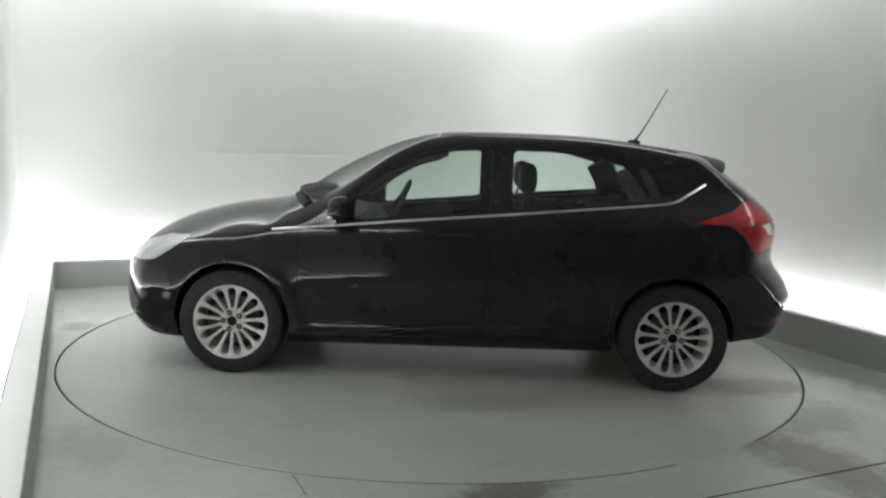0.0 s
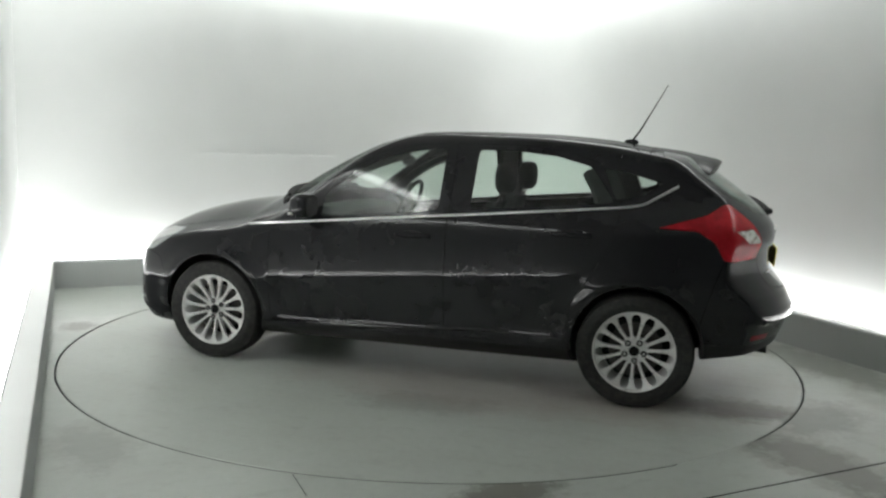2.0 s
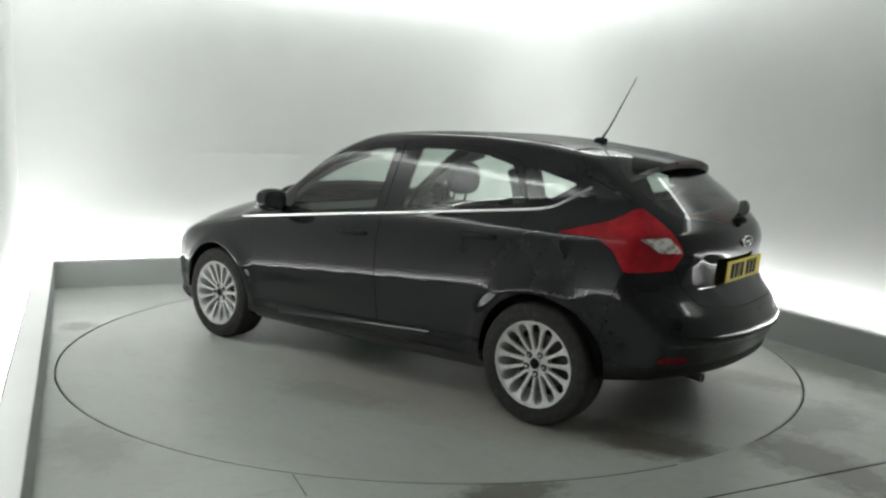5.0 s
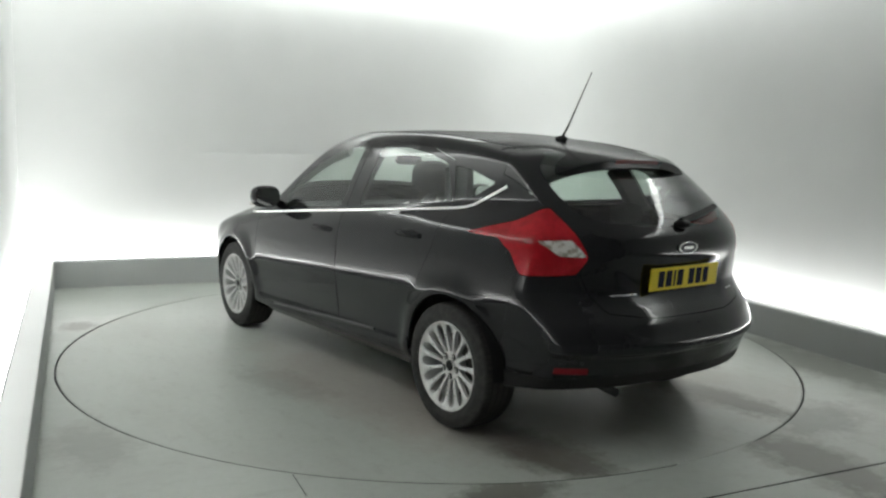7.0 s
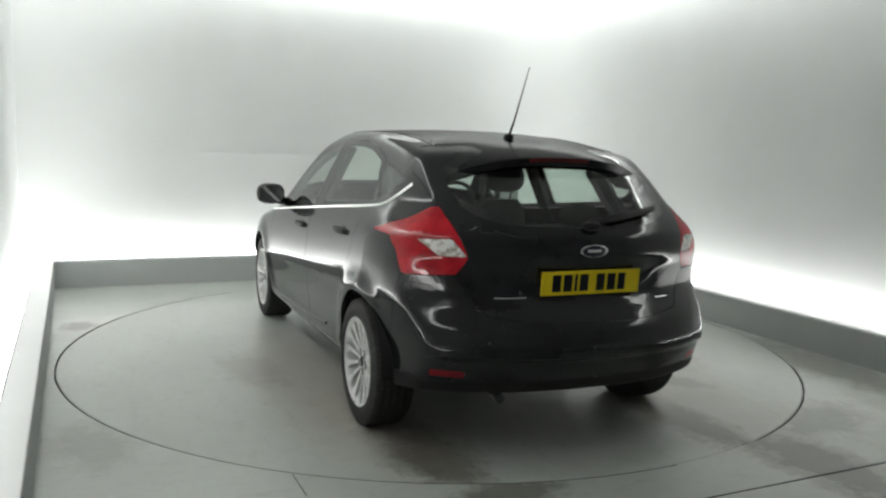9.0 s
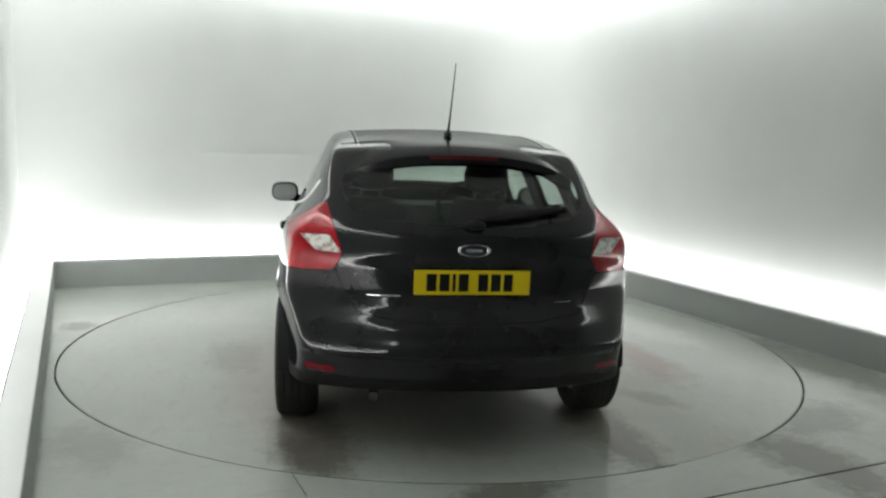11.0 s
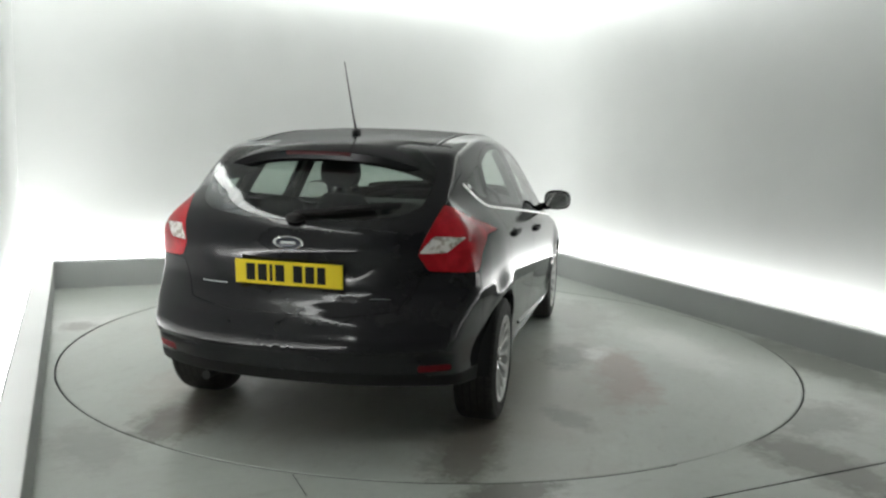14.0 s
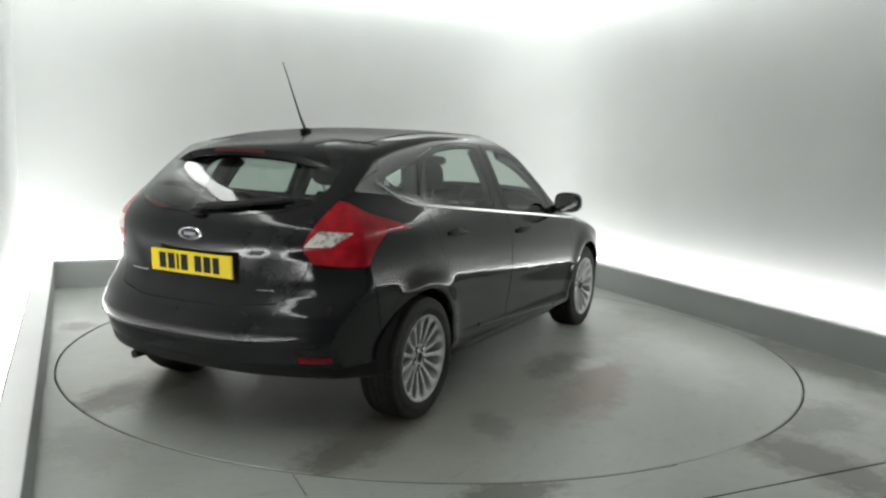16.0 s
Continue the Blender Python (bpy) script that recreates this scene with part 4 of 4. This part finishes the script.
for s in (1, -1):
    side = s < 0
    car_part("chrome_strip", chrome_strip(s), SATIN, "bright chrome strip below the windows", smooth=True)
    for door, x0, x1, z in (("front_door", 0.095, -0.130, 0.868), ("rear_door", -0.835, -1.060, 0.930)):
        car_part("door_handle", door_handle(s, x0, x1, z), PAINT_DULL, "", made[door, side])
        p, nn = on_side((x0 + x1) / 2, z, s)
        cup = blob(0.075, 0.006, 0.030, (p.x, p.y - s * 0.003, p.z), 2.2)
        car_part("handle_cup", cup, PLASTIC_G, "", made[door, side])
    mirror = car_part("door_mirror", mirror_body(s), PAINT, "black door mirror", smooth=True, m=BASE @ pose(0.655, s * 0.945, 1.018))
    car_part("mirror_glass", mirror_glass(s), CHROME, "mirror glass", mirror)
    bm = tube(bmesh.new(), [(0.0, -s * 0.06, -0.04), (0.02, -s * 0.11, -0.055), (0.04, -s * 0.165, -0.07)], [0.035, 0.028, 0.034], 12)
    car_part("mirror_stalk", smoothed(bm), PLASTIC_G, "", mirror)
    bm = blob(0.020, 0.040, 0.010, (0.052, s * 0.045, -0.050), 2.4)
    car_part("mirror_indicator", bm, CLEAR_LENS, "small clear indicator lens", mirror)
    # gutter seam along the roof
    got = [on_top(x, 0.508 - 0.008 * abs(x)) for x in np.linspace(0.05, -1.36, 40)]
    seam = ribbon([Vector((g[0].x, g[0].y * s, g[0].z)) for g in got], [Vector((g[1].x, g[1].y * s, g[1].z)) for g in got], 0.014, 0.002, 0.004)
    car_part("roof_ditch_strip", seam, PLASTIC, "", smooth=True)
    # fine crease where the sill lip catches light
    got = [on_side(x, z, s) for x, z in spread([(0.66, 0.278), (0.1, 0.310), (-0.62, 0.352)], 30)]
    car_part("sill_moulding", ribbon([g[0] for g in got], [(g[1] + Vector((0, 0, 0.85))).normalized() for g in got], 0.024, 0.004, 0.012), PAINT, "", smooth=True)


def spoiler():
    """Roof spoiler over the rear window, hollow edge down."""
    bm = bmesh.new()
    rows = []
    for i in range(41):
        y = -0.57 + 1.14 * i / 40
        k = abs(y / 0.57)
        x0, x1 = -1.33, -1.735 + 0.13 * k ** 3
        z0 = on_top(x0, y)[0].z + 0.003
        drop = 0.012 + 0.10 * k ** 4
        zt = 1.372 - 0.055 * k ** 2.2 - drop * 0.6
        rows.append([bm.verts.new(q) for q in ((x0, y, z0 - 0.012), (x0, y, z0), (x0 * 0.55 + x1 * 0.45, y, z0 * 0.55 + zt * 0.45 + 0.008 * (1 - k)), (x1 + 0.02, y, zt + 0.002),
                                              (x1, y, zt - 0.008), (x1 + 0.010, y, zt - 0.045), (x1 + 0.06, y, zt - 0.060), (x1 + 0.22, y, zt - 0.050))])
    for a, b in zip(rows, rows[1:]):
        for k in range(7):
            bm.faces.new([a[k], a[k + 1], b[k + 1], b[k]])
    bm.faces.new(rows[0])
    bm.faces.new(rows[-1])
    bmesh.ops.recalc_face_normals(bm, faces=bm.faces)
    return bm


spoil = car_part("roof_spoiler", spoiler(), PAINT_DULL, "black roof spoiler over the rear window", smooth=True)
bm = bmesh.new()
rows = []
for i in range(15):
    y = -0.165 + 0.33 * i / 14
    z = 1.372 - 0.055 * abs(y / 0.62) ** 2.2 - 0.0072
    rows.append([bm.verts.new(q) for q in ((-1.7375, y, z - 0.010), (-1.7375, y, z - 0.008), (-1.730, y, z - 0.026), (-1.72, y, z - 0.026))])
for a, b in zip(rows, rows[1:]):
    for k in range(3):
        bm.faces.new([a[k], a[k + 1], b[k + 1], b[k]])
car_part("high_brake_lamp", bm, RED_DARK, "thin dark red brake lamp", spoil)

# aerial
p, _ = on_top(-1.185, 0.0)
aerial = car_part("aerial_base", blob(0.045, 0.020, 0.018, (p.x, 0, p.z + 0.008), 2.2), PLASTIC, "black aerial base")
car_part("aerial_mast", tube(bmesh.new(), [(p.x - 0.005, 0, p.z + 0.015), (p.x - 0.055, 0, p.z + 0.09), (-1.389, 0, 1.816)], [0.0075, 0.005, 0.0024], 8), PLASTIC, "thin whip aerial", aerial)

# rear wiper
wp, wn = on_rear(0.02, 1.058)
wiper = car_part("rear_wiper", blob(0.035, 0.045, 0.022, (wp.x - 0.012, -0.01, 1.058), 2.3), PLASTIC, "black rear wiper lying on the glass")
pts = [on_rear(y, z) for y, z in spread([(0.0, 1.062), (-0.12, 1.074), (-0.28, 1.096), (-0.42, 1.112)], 14)]
bm = ribbon([q[0] for q in pts], [q[1] for q in pts], 0.030, 0.030, 0.018)
car_part("wiper_arm", bm, PLASTIC, "", wiper)
pts = [on_rear(y, z) for y, z in spread([(-0.06, 1.076), (-0.28, 1.108), (-0.46, 1.122)], 14)]
car_part("wiper_blade", ribbon([q[0] for q in pts], [q[1] for q in pts], 0.016, 0.016, 0.014), PLASTIC, "", wiper)

# number plate and badges on the tailgate
gate = made["tailgate"]
a, _ = on_rear(0.0, 0.862)
b, _ = on_rear(0.0, 0.752)
PX = min(a.x, b.x) - 0.010
PLATE = pose(PX - 0.001, 0.002, 0.807, 0, -4, 0)
plate = car_part("number_plate", boxed((-0.004, -0.260, -0.0555), (0.004, 0.260, 0.0555), 0.003), YELLOW, "yellow rear number plate with black bars", gate, m=PLATE)
y = 0.205
for w in (0.044, 0.044, 0.014, 0.044, -0.03, 0.044, 0.044, 0.040):
    if w < 0:
        y += w
        continue
    car_part("plate_bar", boxed((-0.0052, y - w, -0.039), (-0.003, y, 0.039)), INK, "", plate)
    y -= w + 0.0135


def oval(rx, rz, d, y, z, off):
    bm = bmesh.new()
    n = 40
    p, nn = on_rear(y, z)
    rows = []
    for i in range(n):
        a = 2 * math.pi * i / n
        rows.append([bm.verts.new((p.x - off - e, y + rx * k * math.cos(a), z + rz * k * math.sin(a))) for k, e in ((1.0, -0.01), (1.0, d * 0.6), (0.94, d), (0.85, d), (0.80, d * 0.5))])
    for i in range(n):
        a, b = rows[i], rows[(i + 1) % n]
        for k in range(4):
            bm.faces.new([a[k], a[k + 1], b[k + 1], b[k]])
    bmesh.ops.recalc_face_normals(bm, faces=bm.faces)
    return bm, rows, p


bm, rows, p = oval(0.0735, 0.030, 0.007, 0.0, 0.950, 0.004)
badge = car_part("badge", smoothed(bm), CHROME, "oval badge with a chrome rim", gate)
bm = blob(0.006, 0.062, 0.024, (p.x - 0.003, 0, 0.950), 2.0)
car_part("badge_plate", bm, BLUE, "", badge)
car_part("badge_mark", boxed((p.x - 0.0105, -0.036, 0.944), (p.x - 0.006, 0.036, 0.957), 0.001), CHROME, "", badge)
for y0, y1, z0, z1 in ((0.462, 0.318, 0.728, 0.752), (-0.378, -0.462, 0.705, 0.723)):
    q, nn = on_rear((y0 + y1) / 2, (z0 + z1) / 2)
    rows = [on_rear(y, (z0 + z1) / 2) for y in np.linspace(y0, y1, 8)]
    car_part("badge_lettering", ribbon([r[0] for r in rows], [r[1] for r in rows], (z1 - z0) * 0.28, 0.003, 0.004), CHROME, "plain chrome bar in place of lettering", gate)

bm = blob(0.12, 0.24, 0.06, (-1.74, 0.20, 0.29), 3)
car_part("silencer", bm, PLASTIC, "dark silencer box")

# tail pipe below the bumper, parking sensors in it
bm = tube(bmesh.new(), [(-1.80, 0.40, 0.300), (-1.95, 0.42, 0.292), (-2.045, 0.43, 0.288)], [0.020, 0.020, 0.022], 14)
car_part("tail_pipe", smoothed(bm), TRIM, "dark tail pipe")
for y in (0.70, -0.70, 0.26, -0.26):
    p, nn = on_rear(y, 0.485)
    disc = lathe(bmesh.new(), [(0.0001, 0.003), (0.0095, 0.003), (0.0115, 0.0015), (0.0125, -0.004)], 20, "z")
    car_part("parking_sensor", smoothed(disc), PLASTIC_G, "", made["rear_bumper"], m=Matrix.Translation(p) @ nn.to_track_quat("Z", "Y").to_matrix().to_4x4())
# small white sticker on the quarter glass
q = [on_side(x, 1.205 - 0.25 * (x + 1.43), -1) for x in np.linspace(-1.40, -1.435, 4)]
car_part("window_sticker", ribbon([r[0] for r in q], [r[1] for r in q], 0.026, 0.0015, 0.002), CAP_WHITE, "small white sticker on the glass", made["quarter_glass", True])

# lower grille of the front bumper; flat dark strips paint the lamp recesses' shade
for s in (1, -1):
    q = [find((2.6, s * y, 0.36), (-1, 0, 0)) for y in np.linspace(0.50, 0.72, 8)]
    car_part("fog_recess_shade", ribbon([r[0] for r in q], [r[1] for r in q], 0.09, 0.003, 0.004), PLASTIC, "", made["front_bumper"])
q = [find((2.6, y, 0.33), (-1, 0, 0)) for y in np.linspace(-0.44, 0.44, 20)]
car_part("front_grille", ribbon([r[0] for r in q], [r[1] for r in q], 0.17, 0.003, 0.004), PLASTIC, "black grille opening", made["front_bumper"])

for s in (1, -1):
    got = [on_side(x, z, s) for x, z in spread([(1.98, 0.305), (1.88, 0.262), (1.74, 0.222)], 14)]
    car_part("bumper_lip", ribbon([g[0] for g in got], [(g[1] + Vector((0, 0, 0.8))).normalized() for g in got], 0.026, 0.006, 0.014), PAINT, "", made["front_bumper"], True)
    # flat dark strip painted for the shade inside the intake
    got = [on_side(x, z, s) for x, z in spread([(2.03, 0.405), (1.99, 0.385), (1.94, 0.360)], 8)]
    car_part("side_intake_shade", ribbon([g[0] for g in got], [g[1] for g in got], 0.06, 0.003, 0.004), PLASTIC, "", made["front_bumper"])

# black scuttle panel and wipers at the foot of the windscreen
q = [on_top(1.065 - 0.16 * (y / 0.66) ** 2, y) for y in np.linspace(-0.66, 0.66, 30)]
scuttle = car_part("scuttle_panel", ribbon([r[0] for r in q], [r[1] for r in q], 0.075, 0.010, 0.014), PLASTIC, "matt black scuttle panel", smooth=True)
for y0, y1 in ((0.62, 0.02), (0.05, -0.55)):
    q = [on_top(1.045 - 0.16 * (y / 0.66) ** 2, y) for y in np.linspace(y0, y1, 16)]
    car_part("wiper", ribbon([r[0] for r in q], [r[1] for r in q], 0.022, 0.032, 0.022), PLASTIC, "", scuttle)

# ---------------------------------------------------------------- cabin
# dark solid boxes added inside the shell to block light from below
car_part("cabin_floor", boxed((-0.95, -0.68, 0.20), (0.95, 0.68, 0.36), 0.02), TRIM)
car_part("boot_floor", boxed((-1.95, -0.50, 0.385), (-0.95, 0.50, 0.43), 0.01), TRIM)
car_part("engine_bay", boxed((1.0, -0.50, 0.22), (1.95, 0.50, 0.60), 0.03), TRIM)


def cushion(lo, hi, r):
    return smoothed(boxed(lo, hi, r))


def front_seat(y):
    base = car_part("front_seat", cushion((-0.30, y - 0.25, 0.36), (0.24, y + 0.25, 0.60), 0.06), CLOTH, "charcoal cloth front seat")
    bm = bmesh.new()
    rows = []
    for z, x, w, d in ((0.52, -0.20, 0.24, 0.09), (0.70, -0.26, 0.25, 0.09), (0.88, -0.32, 0.235, 0.075), (1.00, -0.37, 0.19, 0.06), (1.06, -0.40, 0.13, 0.045)):
        rows.append([bm.verts.new((x + d * math.cos(a) * 0.9, y + w * math.copysign(abs(math.sin(a)) ** 0.6, math.sin(a)), z)) for a in np.linspace(0, 2 * math.pi, 20, endpoint=False)])
    for a, b in zip(rows, rows[1:]):
        for k in range(20):
            bm.faces.new([a[k], a[(k + 1) % 20], b[(k + 1) % 20], b[k]])
    bm.faces.new(rows[0])
    bm.faces.new(rows[-1])
    bmesh.ops.recalc_face_normals(bm, faces=bm.faces)
    car_part("seat_back", smoothed(bm), CLOTH, "", base)
    car_part("head_restraint", blob(0.060, 0.135, 0.098, (-0.455, y, 1.205), 2.8), CLOTH, "", base)
    for dy in (-0.06, 0.06):
        car_part("restraint_post", tube(bmesh.new(), [(-0.41, y + dy, 1.04), (-0.445, y + dy, 1.13)], 0.007, 8), STEEL, "", base)


front_seat(0.36)
front_seat(-0.36)
bench = car_part("rear_seat", cushion((-1.15, -0.62, 0.36), (-0.62, 0.62, 0.58), 0.06), CLOTH, "charcoal cloth rear seat")
bm = cushion((-0.09, -0.62, 0.0), (0.09, 0.62, 0.52), 0.05)
car_part("seat_back", bm, CLOTH, "", bench, m=pose(-1.17, 0, 0.48, 0, -20, 0))
for y in (-0.34, 0.34):
    car_part("head_restraint", blob(0.045, 0.12, 0.06, (-1.40, y, 1.045), 2.8), CLOTH, "", bench)
car_part("parcel_shelf", boxed((-1.86, -0.56, 0.955), (-1.42, 0.56, 0.975), 0.006), TRIM, "dark parcel shelf")
car_part("boot_trim", boxed((-1.92, -0.58, 0.44), (-1.60, 0.58, 0.60), 0.02), TRIM)
bm = bmesh.new()
prof = [(1.02, 0.40), (1.02, 0.945), (0.80, 0.962), (0.62, 0.935), (0.55, 0.84), (0.62, 0.70), (0.62, 0.40)]
l = [bm.verts.new((x, -0.74 + 0.12 * (z > 0.8), z)) for x, z in prof]
r = [bm.verts.new((x, 0.74 - 0.12 * (z > 0.8), z)) for x, z in prof]
for k in range(len(prof) - 1):
    bm.faces.new([l[k], l[k + 1], r[k + 1], r[k]])
bm.faces.new(l)
bm.faces.new(r)
bmesh.ops.recalc_face_normals(bm, faces=bm.faces)
dash = car_part("dashboard", bm, TRIM, "dark moulded dashboard")
bm = bmesh.new()
n, k = 40, 8
ring = []
for i in range(n):
    a = 2 * math.pi * i / n
    c = Vector((0, 0.185 * math.cos(a), 0.185 * math.sin(a)))
    d = c.normalized()
    ring.append([bm.verts.new(c + d * 0.015 * math.cos(2 * math.pi * j / k) + Vector((0.015 * math.sin(2 * math.pi * j / k), 0, 0))) for j in range(k)])
for i in range(n):
    for j in range(k):
        bm.faces.new([ring[i][j], ring[i][(j + 1) % k], ring[(i + 1) % n][(j + 1) % k], ring[(i + 1) % n][j]])
wheel_m = BASE @ pose(0.44, -0.37, 0.955, 0, -24, 0)
steer = car_part("steering_wheel", smoothed(bm), PLASTIC, "black steering wheel", m=wheel_m)
car_part("steering_boss", blob(0.03, 0.075, 0.06, (0.01, 0, 0), 2.6), PLASTIC, "", steer)
for ang in (0, 180, 270):
    a = math.radians(ang)
    car_part("steering_spoke", tube(bmesh.new(), [(0.01, 0.05 * math.cos(a), 0.05 * math.sin(a)), (0, 0.18 * math.cos(a), 0.18 * math.sin(a))], 0.014, 8), PLASTIC, "", steer)
car_part("interior_mirror", blob(0.016, 0.115, 0.034, (0.32, 0.0, 1.285), 3), PLASTIC, "black interior mirror")



def pillar_trim(s, line, width):
    """Moulded trim inside a pillar."""
    got = [on_side(x, z, s) for x, z in spread(line, 12)]
    return ribbon([g[0] for g in got], [g[1] for g in got], width, -0.022, 0.03)


for s in (1, -1):
    car_part("pillar_trim", pillar_trim(s, [(-0.25, 1.00), (-0.25, 1.20), (-0.26, 1.39)], 0.13), TRIM, "dark centre pillar trim", smooth=True)
    car_part("pillar_trim", pillar_trim(s, [(-1.17, 1.06), (-1.12, 1.20), (-1.05, 1.32)], 0.19), TRIM, "dark rear pillar trim", smooth=True)
    car_part("pillar_trim", pillar_trim(s, [(0.72, 1.02), (0.52, 1.18), (0.30, 1.30), (0.10, 1.365)], 0.06), TRIM, "dark front pillar trim", smooth=True)


def headliner():
    me = panel_mesh("headliner", PANELS["roof"], False, True, 0.0, 0.0)
    for v in me.vertices:
        v.co.z -= 0.035
        v.co.y *= 0.97
    return me


car_part("headliner", headliner(), HEADLINER, "light grey headliner")


# ---------------------------------------------------------------- what moves
def motions():
    for thing in (turntable, car):
        walk(thing, [(t, pose(0, 0, 0, 0, 0, a)) for t, a in SPIN])


motions()
